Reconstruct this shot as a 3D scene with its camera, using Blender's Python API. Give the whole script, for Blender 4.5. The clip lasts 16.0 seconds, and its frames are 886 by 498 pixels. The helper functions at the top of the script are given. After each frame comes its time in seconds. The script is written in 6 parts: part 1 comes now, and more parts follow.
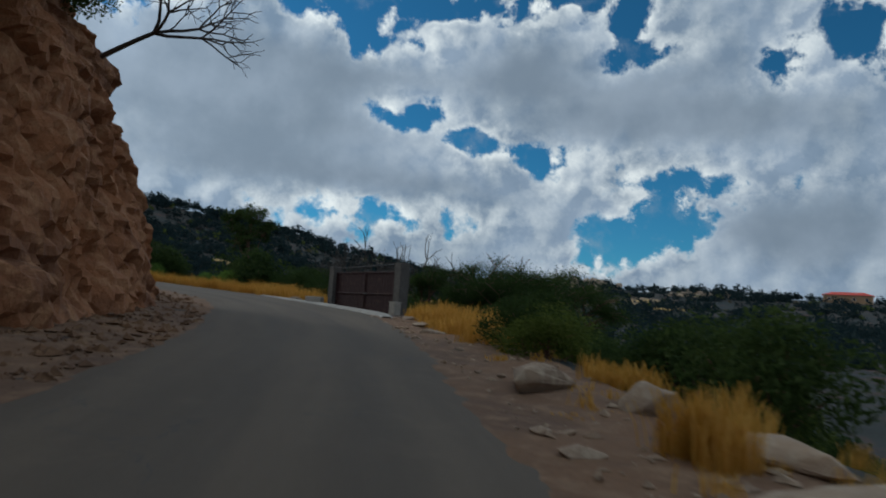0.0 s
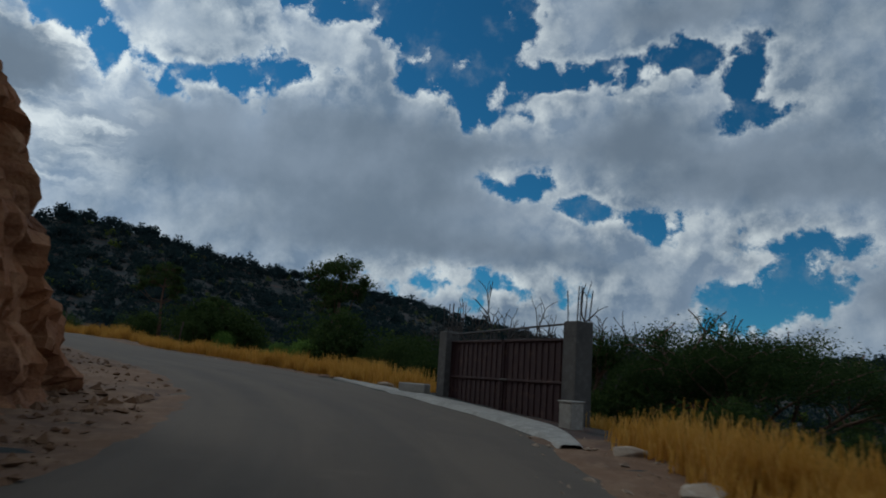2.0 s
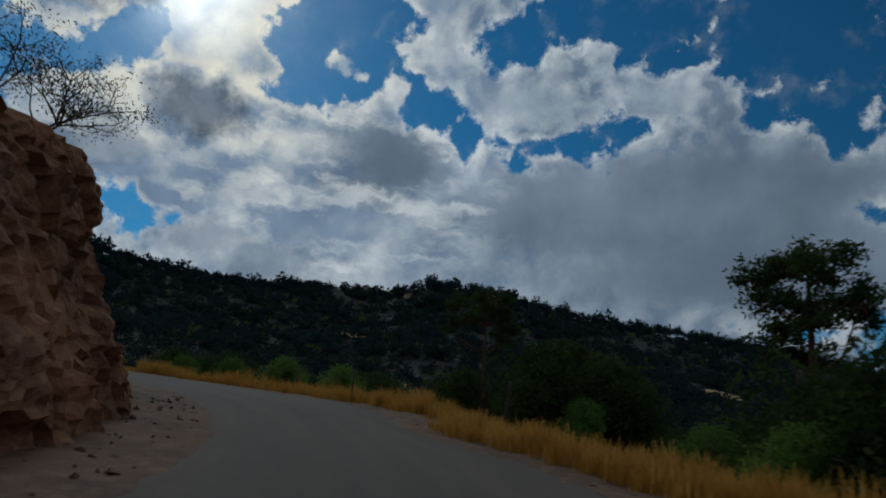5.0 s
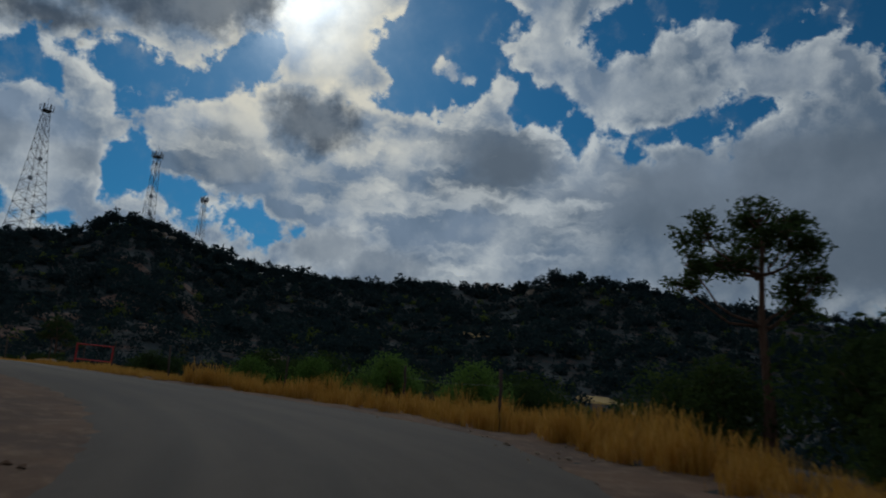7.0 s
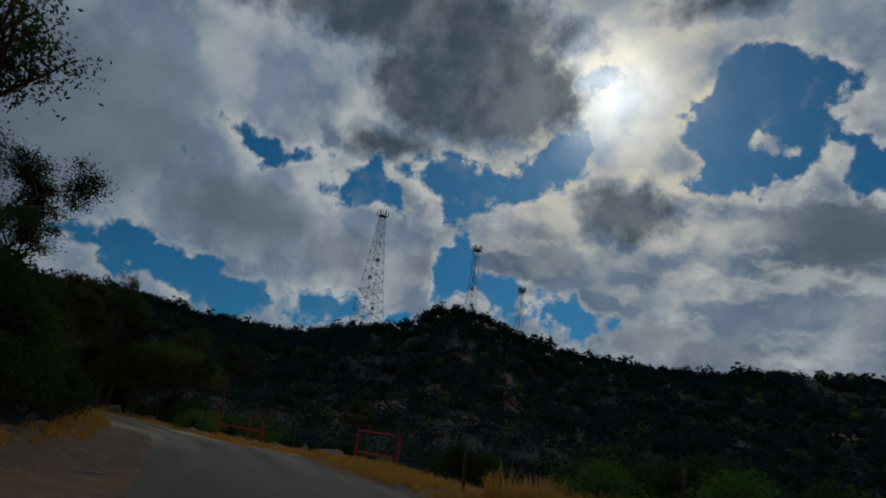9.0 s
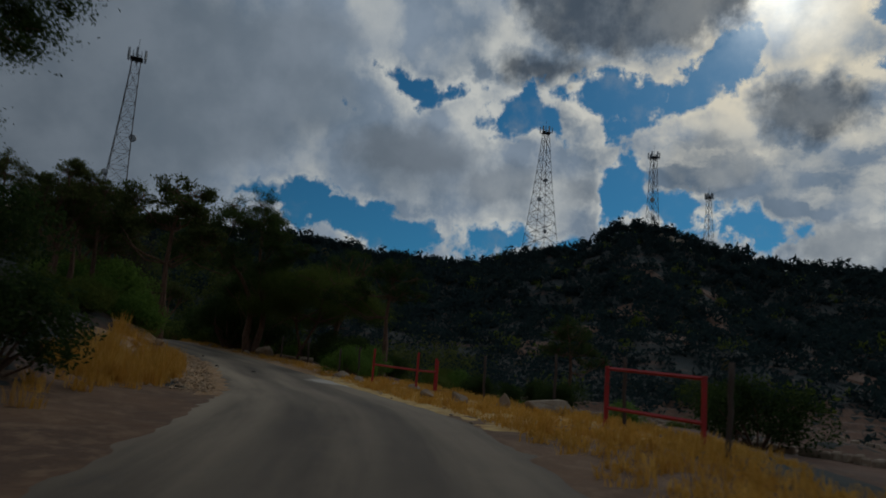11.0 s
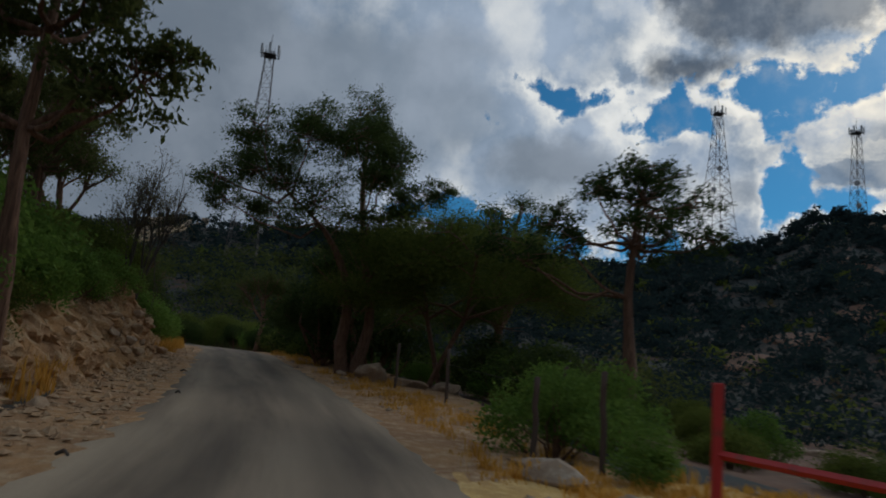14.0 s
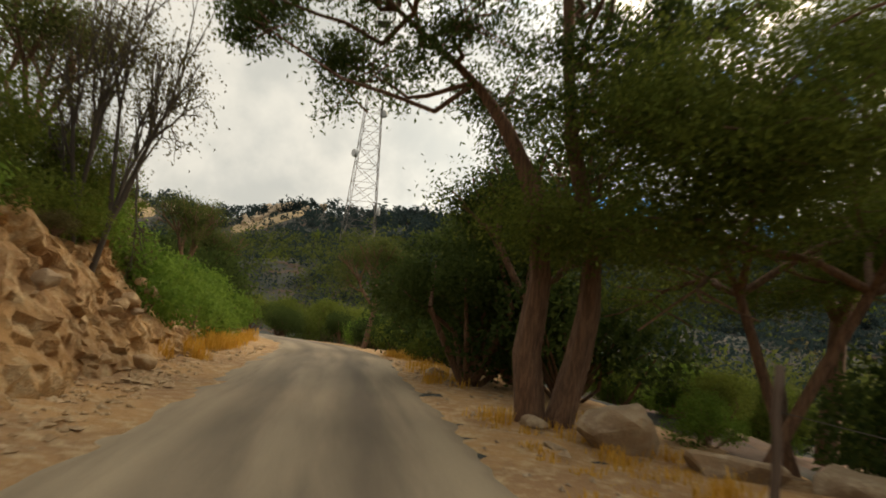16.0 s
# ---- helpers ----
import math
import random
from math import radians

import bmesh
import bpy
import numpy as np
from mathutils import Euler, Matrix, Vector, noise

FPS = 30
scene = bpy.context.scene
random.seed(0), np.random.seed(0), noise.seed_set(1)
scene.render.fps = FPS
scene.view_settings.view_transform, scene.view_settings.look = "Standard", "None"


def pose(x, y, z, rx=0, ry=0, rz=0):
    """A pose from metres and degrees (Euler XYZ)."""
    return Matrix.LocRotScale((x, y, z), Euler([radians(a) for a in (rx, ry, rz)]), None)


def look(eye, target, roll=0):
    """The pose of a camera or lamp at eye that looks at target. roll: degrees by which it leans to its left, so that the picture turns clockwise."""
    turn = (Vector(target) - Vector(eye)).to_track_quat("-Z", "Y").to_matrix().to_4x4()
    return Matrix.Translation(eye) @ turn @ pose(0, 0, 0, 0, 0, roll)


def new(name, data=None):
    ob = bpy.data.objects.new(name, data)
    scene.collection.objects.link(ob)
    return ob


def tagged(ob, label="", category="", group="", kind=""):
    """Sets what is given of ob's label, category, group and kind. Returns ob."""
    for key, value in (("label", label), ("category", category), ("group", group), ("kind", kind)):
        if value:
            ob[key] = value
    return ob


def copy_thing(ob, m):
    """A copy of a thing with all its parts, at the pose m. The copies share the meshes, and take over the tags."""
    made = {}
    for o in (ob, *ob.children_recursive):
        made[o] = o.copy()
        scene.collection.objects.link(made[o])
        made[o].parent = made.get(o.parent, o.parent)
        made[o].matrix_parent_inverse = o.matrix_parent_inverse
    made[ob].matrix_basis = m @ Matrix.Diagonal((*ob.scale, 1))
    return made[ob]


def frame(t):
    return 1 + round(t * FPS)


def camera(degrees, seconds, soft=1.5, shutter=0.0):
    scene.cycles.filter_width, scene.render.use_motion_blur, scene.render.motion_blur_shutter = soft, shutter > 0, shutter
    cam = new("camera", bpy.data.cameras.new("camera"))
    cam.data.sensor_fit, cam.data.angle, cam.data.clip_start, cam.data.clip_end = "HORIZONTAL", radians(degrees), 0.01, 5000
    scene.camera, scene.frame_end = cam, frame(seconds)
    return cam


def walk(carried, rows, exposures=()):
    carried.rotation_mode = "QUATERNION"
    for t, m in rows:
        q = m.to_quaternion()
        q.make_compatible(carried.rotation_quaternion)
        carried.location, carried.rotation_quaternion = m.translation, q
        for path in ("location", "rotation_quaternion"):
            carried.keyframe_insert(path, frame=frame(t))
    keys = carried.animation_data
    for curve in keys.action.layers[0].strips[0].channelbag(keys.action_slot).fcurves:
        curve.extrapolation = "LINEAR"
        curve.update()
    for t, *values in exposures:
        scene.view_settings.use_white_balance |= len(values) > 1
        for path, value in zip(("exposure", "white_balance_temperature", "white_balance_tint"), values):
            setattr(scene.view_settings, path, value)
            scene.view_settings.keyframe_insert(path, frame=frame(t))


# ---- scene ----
cam = camera(63.9, 16.0, soft=1.8, shutter=0.3)
PATH = [
    (0, (-0.000, -0.005, 1.400), (-0.044, 19.907, 3.273), 3.78),
    (0.5, (-0.617, 3.640, 1.580), (-1.874, 23.370, 4.601), 3.94),
    (1, (-1.091, 7.321, 1.748), (-3.132, 26.845, 5.576), 4.53),
    (1.5, (-1.581, 11.013, 1.914), (-4.213, 30.484, 5.648), 3.94),
    (2, (-2.219, 14.695, 2.098), (-5.511, 34.090, 5.701), 4.04),
    (2.5, (-3.003, 18.348, 2.274), (-7.289, 37.461, 6.311), 4.77),
    (3, (-4.087, 21.996, 2.443), (-10.188, 40.448, 7.166), 5.73),
    (3.5, (-5.417, 25.553, 2.636), (-13.479, 43.212, 7.449), 5.66),
    (4, (-7.150, 28.899, 2.846), (-16.946, 45.667, 7.628), 5.56),
    (4.5, (-9.386, 31.942, 3.044), (-20.515, 47.892, 7.706), 5.14),
    (5, (-11.921, 34.764, 3.225), (-24.040, 50.020, 7.740), 4.46),
    (5.5, (-14.609, 37.440, 3.384), (-27.431, 52.150, 7.769), 3.67),
    (6, (-17.382, 40.015, 3.525), (-30.734, 54.270, 7.827), 3.04),
    (6.5, (-20.178, 42.557, 3.683), (-34.052, 56.312, 7.965), 2.87),
    (7, (-22.969, 45.102, 3.918), (-37.489, 58.158, 8.242), 3.44),
    (7.5, (-25.997, 47.310, 4.241), (-41.852, 58.435, 9.227), 4.84),
    (8, (-29.337, 49.001, 4.501), (-46.460, 57.866, 9.815), 6.11),
    (8.5, (-32.883, 50.280, 4.665), (-50.782, 57.216, 10.279), 7.06),
    (9, (-36.494, 51.389, 4.828), (-54.865, 56.504, 10.858), 7.33),
    (9.5, (-40.146, 52.193, 5.028), (-58.851, 55.644, 11.208), 7.26),
    (10, (-43.849, 52.619, 5.235), (-62.978, 54.470, 10.773), 6.38),
    (10.5, (-47.610, 52.745, 5.421), (-67.029, 53.891, 10.065), 5.49),
    (11, (-51.395, 52.719, 5.613), (-71.037, 53.588, 9.278), 4.80),
    (11.5, (-55.187, 52.629, 5.833), (-74.977, 53.377, 8.630), 4.36),
    (12, (-58.973, 52.478, 6.066), (-78.837, 53.088, 8.320), 4.12),
    (12.5, (-62.727, 52.203, 6.260), (-82.596, 52.511, 8.524), 4.00),
    (13, (-66.406, 51.727, 6.360), (-86.165, 51.280, 9.427), 4.01),
    (13.5, (-70.025, 51.051, 6.431), (-89.656, 49.307, 9.833), 4.54),
    (14, (-73.563, 50.150, 6.490), (-92.954, 46.901, 10.152), 5.13),
    (14.5, (-77.146, 49.048, 6.631), (-96.286, 44.372, 10.066), 5.60),
    (15, (-80.750, 47.763, 6.830), (-99.682, 42.078, 9.871), 5.36),
    (15.5, (-84.323, 46.319, 7.063), (-103.052, 40.009, 10.127), 5.34),
    (16, (-87.767, 44.640, 7.270), (-106.466, 38.235, 10.325), 5.92),
]
EXPOSURES = [(0, 0.0, 5800, 4), (1, -0.3, 5700, 4), (2, -0.45, 5650, 4), (4, -0.9, 5500, 4), (6.5, -1.1, 5650, 5), (9, -1.42, 5750, 6), (10, -1.42, 5900, 6), (12.5, -0.6, 6200, 8), (14.0, -0.5, 6100, 9), (14.5, -0.2, 6200, 9), (15.0, 0.4, 6450, 10), (15.5, 0.72, 6900, 10), (16, 1.38, 9400, 10)]
walk(cam, [(t, look(eye, target, roll)) for t, eye, target, roll in PATH], EXPOSURES)

# ---- world, sun and clouds ----
SUN_AZ, SUN_EL = 61.0, 30.8          # degrees left of +y, degrees above the horizon


class Nodes:
    """A short way to write node trees: each call makes one node and links what is given."""

    def __init__(self, tree):
        self.tree = tree

    def make(self, kind, ins=(), out=0, **props):
        n = self.tree.nodes.new(kind)
        for k, v in props.items():
            setattr(n, k, v)
        for key, v in (ins.items() if isinstance(ins, dict) else enumerate(ins)):
            if v is None:
                continue
            if isinstance(v, bpy.types.NodeSocket):
                self.tree.links.new(v, n.inputs[key])
            else:
                n.inputs[key].default_value = v
        return n.outputs[out]

    def math(self, op, a, b=None, c=None, clamp=False):
        return self.make("ShaderNodeMath", [a, b, c], operation=op, use_clamp=clamp)

    def vec(self, op, a, b=None, c=None):
        return self.make("ShaderNodeVectorMath", [a, b, c], operation=op, out=1 if op in ("LENGTH", "DISTANCE", "DOT_PRODUCT") else 0)

    def noise(self, v, scale, detail=4.0, rough=0.55, out=0, dist=0.0):
        return self.make("ShaderNodeTexNoise", {"Vector": v, "Scale": scale, "Detail": detail, "Roughness": rough, "Distortion": dist}, out=out)

    def step(self, v, lo, hi, a=0.0, b=1.0):
        return self.make("ShaderNodeMapRange", {"Value": v, "From Min": lo, "From Max": hi, "To Min": a, "To Max": b}, interpolation_type="SMOOTHSTEP")

    def mix(self, f, a, b, blend="MIX"):
        n = self.tree.nodes.new("ShaderNodeMix")
        n.data_type, n.blend_type, n.clamp_factor = "RGBA", blend, False
        for i, v in ((0, f), (6, a), (7, b)):
            if isinstance(v, bpy.types.NodeSocket):
                self.tree.links.new(v, n.inputs[i])
            else:
                n.inputs[i].default_value = v
        return n.outputs[2]


def make_sky():
    w = bpy.data.worlds.new("sky")
    scene.world = w
    w.use_nodes = True
    t = w.node_tree
    t.nodes.clear()
    N = Nodes(t)
    d = N.make("ShaderNodeTexCoord")                      # Generated: the direction in the sky
    sky = N.make("ShaderNodeTexSky", sky_type="NISHITA", sun_disc=False, sun_elevation=radians(SUN_EL),
                 sun_rotation=radians(-SUN_AZ), altitude=2200.0, air_density=1.0, dust_density=0.3, ozone_density=2.0)
    sep = t.nodes.new("ShaderNodeSeparateXYZ")
    t.links.new(d, sep.inputs[0])
    x, y, z = sep.outputs
    az = N.math("MULTIPLY", N.math("ARCTAN2", N.math("MULTIPLY", x, -1.0), y), 57.2958)
    el = N.math("MULTIPLY", N.math("ARCSINE", z), 57.2958)
    p0 = N.make("ShaderNodeCombineXYZ", [az, el, 1.0])
    # ragged outlines: the place is shifted by two sizes of turbulence
    big = N.vec("SUBTRACT", N.noise(d, 9.0, 3.0, 0.5, out=1), (0.5, 0.5, 0.5))
    small = N.vec("SUBTRACT", N.noise(d, 34.0, 5.0, 0.6, out=1), (0.5, 0.5, 0.5))
    p = N.vec("MULTIPLY_ADD", big, (1.3, 0.9, 0.0), p0)
    p = N.vec("MULTIPLY_ADD", small, (2.4, 2.0, 0.0), p)

    def blob(q, a, e, w_, h_, turn=0.0):
        """Degrees from the rim of a turned oval: negative inside."""
        if abs(turn) < 9:
            k = N.vec("LENGTH", N.vec("MULTIPLY_ADD", q, (1 / w_, 1 / h_, 0.0), (-a / w_, -e / h_, 0.0)))
        else:
            c, s = math.cos(radians(turn)), math.sin(radians(turn))
            u = N.vec("DOT_PRODUCT", q, (c / w_, s / w_, -(a * c + e * s) / w_))
            v = N.vec("DOT_PRODUCT", q, (-s / h_, c / h_, (a * s - e * c) / h_))
            k = N.math("SQRT", N.math("MULTIPLY_ADD", u, u, N.math("MULTIPLY", v, v)))
        return N.math("MULTIPLY_ADD", k, h_ * 1.15, -h_ * 1.15)

    def nearest(q, blobs, soft=0.5):
        out = None
        for b in blobs:
            v = blob(q, *b)
            out = v if out is None else N.math("SMOOTH_MIN", out, v, soft)
        return out

    # the gaps between the clouds: azimuth, elevation, half length, half width, turn in degrees
    gaps_east = [(-29.9, 21.2, 3, 1.9, 32), (-26.6, 20.3, 1.8, 1, -25), (2.9, 15.9, 1.7, 0.7, -4), (-2.1, 14.2, 1.8, 1.2, 11), (-5.4, 13.2, 2.2, 0.5, 15),
                 (-9.3, 12.6, 2.7, 0.3, 1), (-17, 11.4, 5, 0.9, 5), (-16.9, 9.1, 2.5, 2, 0), (-13.8, 6.3, 3.5, 1.9, -13), (6.4, 7.6, 5, 0.8, -2)]
    gaps_north = [(10.5, 27.8, 6.4, 3.3, 4), (9.5, 24.5, 4.6, 1.8, 14), (8, 22.3, 2, 1.2, 26), (2.8, 21.5, 1.4, 0.5, -1), (-2.2, 24.4, 3.9, 1, 1),
                  (-9, 25.1, 4.1, 1.2, 0), (-14, 24, 2.3, 1.7, 85), (-14.8, 21.2, 1.6, 0.6, -10), (39.4, 24, 1.9, 1.6, -79), (32, 22, 2.3, 0.5, 8),
                  (27.9, 21.7, 2.2, 0.4, -10), (25.6, 24.6, 1.9, 0.7, -86), (23.3, 28.3, 2.8, 0.9, -21), (24.2, 22.5, 1.9, 0.4, -9), (19, 28.7, 2.9, 1.2, -7)]
    gaps_high = [(66.9, 24.6, 2.1, 1.1, -22), (33.5, 29.3, 3, 1.9, -4), (23.1, 31.2, 9.9, 2.4, 0), (10.8, 30.1, 7.6, 3.4, 6), (9.1, 25.2, 5.6, 2.8, 19),
                 (4, 24.2, 3.9, 0.9, 6), (15.7, 27, 1.8, 1, 4)]
    gaps_west = [(48.3, 28.7, 5.6, 4.7, 0), (41, 24.5, 3.3, 1.9, 33), (37.2, 21.8, 1.8, 1.3, 72), (51.9, 24, 2.4, 0.7, 4),
                 (44.4, 29.5, 3, 2.5, 3), (88, 23, 2, 0.4, -11), (92.2, 23.3, 1.4, 0.45, 15), (81.6, 21.1, 4.6, 1.6, -8), (75.2, 23, 3.7, 0.9, -6),
                 (68.3, 23.3, 3.7, 1.4, -17), (64.7, 26.2, 1.3, 1, -26), (99.3, 13.2, 3.1, 1.3, -2), (94.7, 12.4, 3.1, 1.2, 14), (89.2, 11.3, 4, 1.1, 5),
                 (83.5, 11.5, 3.6, 1.1, -8)]
    gaps_low = [(73, 15.5, 2, 1.6, -68), (69.2, 14.8, 1.5, 0.8, 23), (65, 13.2, 3.4, 1.1, 5), (62.7, 31.7, 1.3, 0.5, 1),
                (150, 40, 12, 6, 0), (-120, 35, 14, 8, 0), (-50, 26, 9, 5, 0)]
    gaps = gaps_east + gaps_north + gaps_high + gaps_west + gaps_low
    # heaps that stand in front of the gaps
    heaps = [(4.5, 6.6, 1.7, 0.8, -4), (20, 25.5, 4.3, 1.5, -3), (39.6, 28.6, 3.2, 1.8, 7), (29.3, 28.1, 1.9, 1.1, -2), (21, 28.2, 2.4, 0.5, -27),
             (18.4, 25.1, 4.7, 1.5, 1), (34.7, 32.4, 2.4, 0.9, 2), (30.5, 24.5, 6.4, 2.6, -4), (47.2, 26, 0.9, 0.6, -2), (76, 20.2, 2.3, 1.8, -5),
             (55.2, 28.3, 2.8, 1.7, 13), (44.4, 33.7, 1.8, 1.6, -71), (13.2, 25.2, 0.7, 0.3, -5), (-5, 25.1, 1.2, 0.4, 3)]
    # smooth grey undersides, broken grey bodies, and the darkest bodies
    undersides = [(14.6, 14.4, 10.5, 4.5, -3), (7.1, 9.9, 8.2, 1.6, -5), (-17.1, 16.4, 11.1, 2.3, 6), (-26.8, 8.2, 5.5, 2.8, 0), (20, 16.9, 18.5, 3.8, 1),
                  (12, 11.8, 14, 2.7, 1), (-9.9, 19.3, 11, 2.3, 6), (-9.8, 28.2, 5.3, 1.4, 5), (43, 19.2, 3.2, 2.3, -9), (17.7, 17.1, 18.8, 3.3, -1),
                  (23, 17.4, 9.9, 3.7, 4), (100.4, 23.4, 6.3, 4.6, -8), (91.3, 17.4, 5.4, 2.3, 3), (112.3, 19.2, 13.5, 7.2, -13), (132, 20, 20, 16, 0)]
    bodies = [(43.1, 20.2, 4.9, 2.3, 5), (53, 10.3, 3.7, 1.9, 2), (45.9, 17, 4, 1.2, 10), (66.2, 18.1, 3.8, 2.2, 10), (45.4, 20.6, 4.3, 1.9, 7),
              (57.9, 11.8, 3.2, 1.6, -5), (51.8, 10.9, 3.2, 1, -4), (83.1, 16.2, 3.7, 1.6, -9), (76.4, 15.9, 2, 1.2, -7), (90.6, 18.2, 5.6, 2, 5),
              (68.1, 17.6, 2.5, 1.8, 7)]
    dark_bodies = [(73.4, 30.5, 10.3, 4.5, 2), (80.5, 35.1, 16.9, 3.1, -7), (59.1, 21.6, 4.4, 2.2, 4), (51.5, 36.6, 5, 1.1, 3), (80.2, 25.1, 4.9, 1.2, 0),
                   (60.7, 21.4, 3.3, 2.3, 8)]
    mid = N.noise(d, 7.5, 5.0, 0.55)
    shake = N.vec("MULTIPLY", small, (0.025, 0.025, 0.025))
    # a step along the sky towards the sun, to tell the lit side of each puff from its shaded side
    toward0 = N.vec("DOT_PRODUCT", d, SUN_DIR)
    aside = N.vec("SUBTRACT", SUN_DIR, N.vec("MULTIPLY", d, N.make("ShaderNodeCombineXYZ", [toward0, toward0, toward0])))
    d_sun = N.vec("MULTIPLY_ADD", N.vec("NORMALIZE", aside), (0.02, 0.02, 0.02), d)

    def puffs(q):
        f = N.noise(q, 20.0, 7.0, 0.62)
        a = N.make("ShaderNodeTexVoronoi", {"Vector": N.vec("ADD", shake, q), "Scale": 15.0, "Smoothness": 0.7, "Randomness": 1.0}, feature="SMOOTH_F1")
        b = N.make("ShaderNodeTexVoronoi", {"Vector": N.vec("ADD", shake, q), "Scale": 39.0, "Smoothness": 0.6, "Randomness": 1.0}, feature="SMOOTH_F1")
        h = N.math("ADD", N.math("MULTIPLY_ADD", a, -3.0, 1.45), N.math("MULTIPLY_ADD", b, -1.3, 0.6))
        w_ = N.noise(N.vec("ADD", shake, q), 75.0, 4.0, 0.7)
        h = N.math("ADD", h, N.math("MULTIPLY_ADD", w_, 1.5, -0.75))
        return N.math("ADD", h, N.math("MULTIPLY_ADD", f, 2.6, -1.3)), f, a

    bumps, fbm, lump = puffs(d)
    bumps_sun = puffs(d_sun)[0]
    relief = N.math("SUBTRACT", bumps, bumps_sun)

    def density(q):
        g = nearest(q, gaps)
        hp = N.math("MULTIPLY", nearest(q, heaps), -1.0)
        return N.math("SMOOTH_MAX", g, hp, 0.4)

    here = density(p)
    edge = N.math("MULTIPLY_ADD", bumps, 1.15, here)
    cover = N.step(edge, -0.3, 0.6)
    rim = N.step(N.math("ADD", here, N.math("MULTIPLY", bumps, 0.5)), 0.2, 1.1, 1.0, 0.0)
    near = N.step(N.math("ADD", edge, N.math("MULTIPLY_ADD", mid, 2.0, -1.0)), 0.1, 1.3, 1.0, 0.0)
    soft = N.step(mid, 0.44, 0.66)
    lobes = N.step(lump, 0.15, 0.62)
    deep = N.step(here, 0.3, 2.6, 1.0, 0.3)
    # brightness of the cloud from its grey base up to its lit rim
    v = N.math("ADD", N.math("MULTIPLY", near, 0.42), N.math("MULTIPLY", rim, 0.22))
    v = N.math("ADD", v, N.math("MULTIPLY", N.math("MULTIPLY", soft, lobes), 0.08))
    heap_in = N.step(nearest(p, heaps), -1.5, 0.6, 1.0, 0.0)
    v = N.math("ADD", v, N.math("MULTIPLY", heap_in, 0.22))
    v = N.math("ADD", v, N.math("MULTIPLY", N.math("MULTIPLY", relief, deep), 0.5))
    def billow(q):
        a = N.make("ShaderNodeTexVoronoi", {"Vector": N.vec("MULTIPLY_ADD", big, (0.10, 0.10, 0.10), q), "Scale": 8.5, "Smoothness": 0.9, "Randomness": 1.0}, feature="SMOOTH_F1")
        return N.math("ADD", N.math("MULTIPLY", a, -1.0), N.math("MULTIPLY", N.noise(q, 11.0, 6.0, 0.6), 0.9))

    d_sun2 = N.vec("MULTIPLY_ADD", N.vec("NORMALIZE", aside), (0.045, 0.045, 0.045), d)
    billows = N.math("SUBTRACT", billow(d), billow(d_sun2))
    west = N.step(az, 34.0, 48.0, 0.25, 1.0)
    v = N.math("ADD", v, N.math("MULTIPLY", N.math("MULTIPLY", N.step(billows, -0.12, 0.28, -0.16, 0.55), west), N.step(az, 98.0, 116.0, 1.0, 0.3)))
    bands = N.noise(N.vec("MULTIPLY", p, (0.10, 0.34, 0.0)), 1.0, 5.0, 0.6)
    streak_zone = N.step(nearest(p, [(46.0, 17.0, 12.0, 7.0), (66.0, 16.0, 9.0, 4.0)]), -2.0, 2.0, 1.0, 0.0)
    grey = N.step(nearest(p, undersides), -1.5, 1.8, 1.0, 0.0)
    v = N.math("MULTIPLY", v, N.math("MULTIPLY_ADD", N.math("MULTIPLY", grey, N.step(here, 0.2, 2.2)), -0.95, 1.0))
    body = N.step(N.math("ADD", nearest(p, bodies), N.math("MULTIPLY_ADD", fbm, 3.0, -1.5)), -1.0, 0.7, 1.0, 0.0)
    v = N.math("MULTIPLY", v, N.math("MULTIPLY_ADD", body, -0.65, 1.0))
    v = N.math("ADD", v, N.math("MULTIPLY", N.math("MULTIPLY", N.step(bands, 0.46, 0.66), streak_zone), 0.75))
    dark_near = nearest(p, dark_bodies)
    dark_far = N.math("ADD", dark_near, N.math("MULTIPLY_ADD", fbm, 3.6, -1.8))
    dark = N.step(dark_far, -1.2, 0.5, 1.0, 0.0)
    v = N.math("ADD", v, N.math("MULTIPLY", N.math("MULTIPLY", N.step(dark_far, 0.0, 0.7), N.step(dark_far, 0.8, 2.2, 1.0, 0.0)), 0.38))
    dark_deep = N.step(dark_near, -1.0, 1.5, 0.86, 0.5)
    toward = N.math("MAXIMUM", N.vec("DOT_PRODUCT", d, SUN_DIR), 0.0)
    glow = N.math("POWER", toward, 30.0)
    light = N.mix(glow, (7.8, 7.7, 7.3, 1), (8.2, 6.9, 4.9, 1))
    base = N.mix(N.step(mid, 0.35, 0.65), (2.5, 2.95, 3.5, 1), (3.4, 3.85, 4.45, 1))
    flank = N.math("MULTIPLY", N.step(az, 72.0, 98.0, 1.0, 1.28), N.step(az, 104.0, 122.0, 1.0, 0.8))
    flank = N.math("MULTIPLY", flank, N.math("MULTIPLY_ADD", body, -0.22, 1.0))
    base = N.mix(1.0, base, N.make("ShaderNodeCombineXYZ", [flank, flank, flank]), blend="MULTIPLY")
    shade = N.math("MULTIPLY_ADD", N.math("MULTIPLY", grey, N.step(here, 0.6, 3.0)), -0.2, 1.0)
    base = N.mix(1.0, base, N.make("ShaderNodeCombineXYZ", [shade, shade, shade]), blend="MULTIPLY")
    c = N.mix(N.math("MAXIMUM", N.math("MINIMUM", v, 1.1), -0.12), base, light)
    murk = N.mix(N.step(N.math("ADD", fbm, N.math("MULTIPLY", billows, 0.6)), 0.35, 0.75), (0.62, 0.80, 1.05, 1), (1.75, 1.95, 2.2, 1))
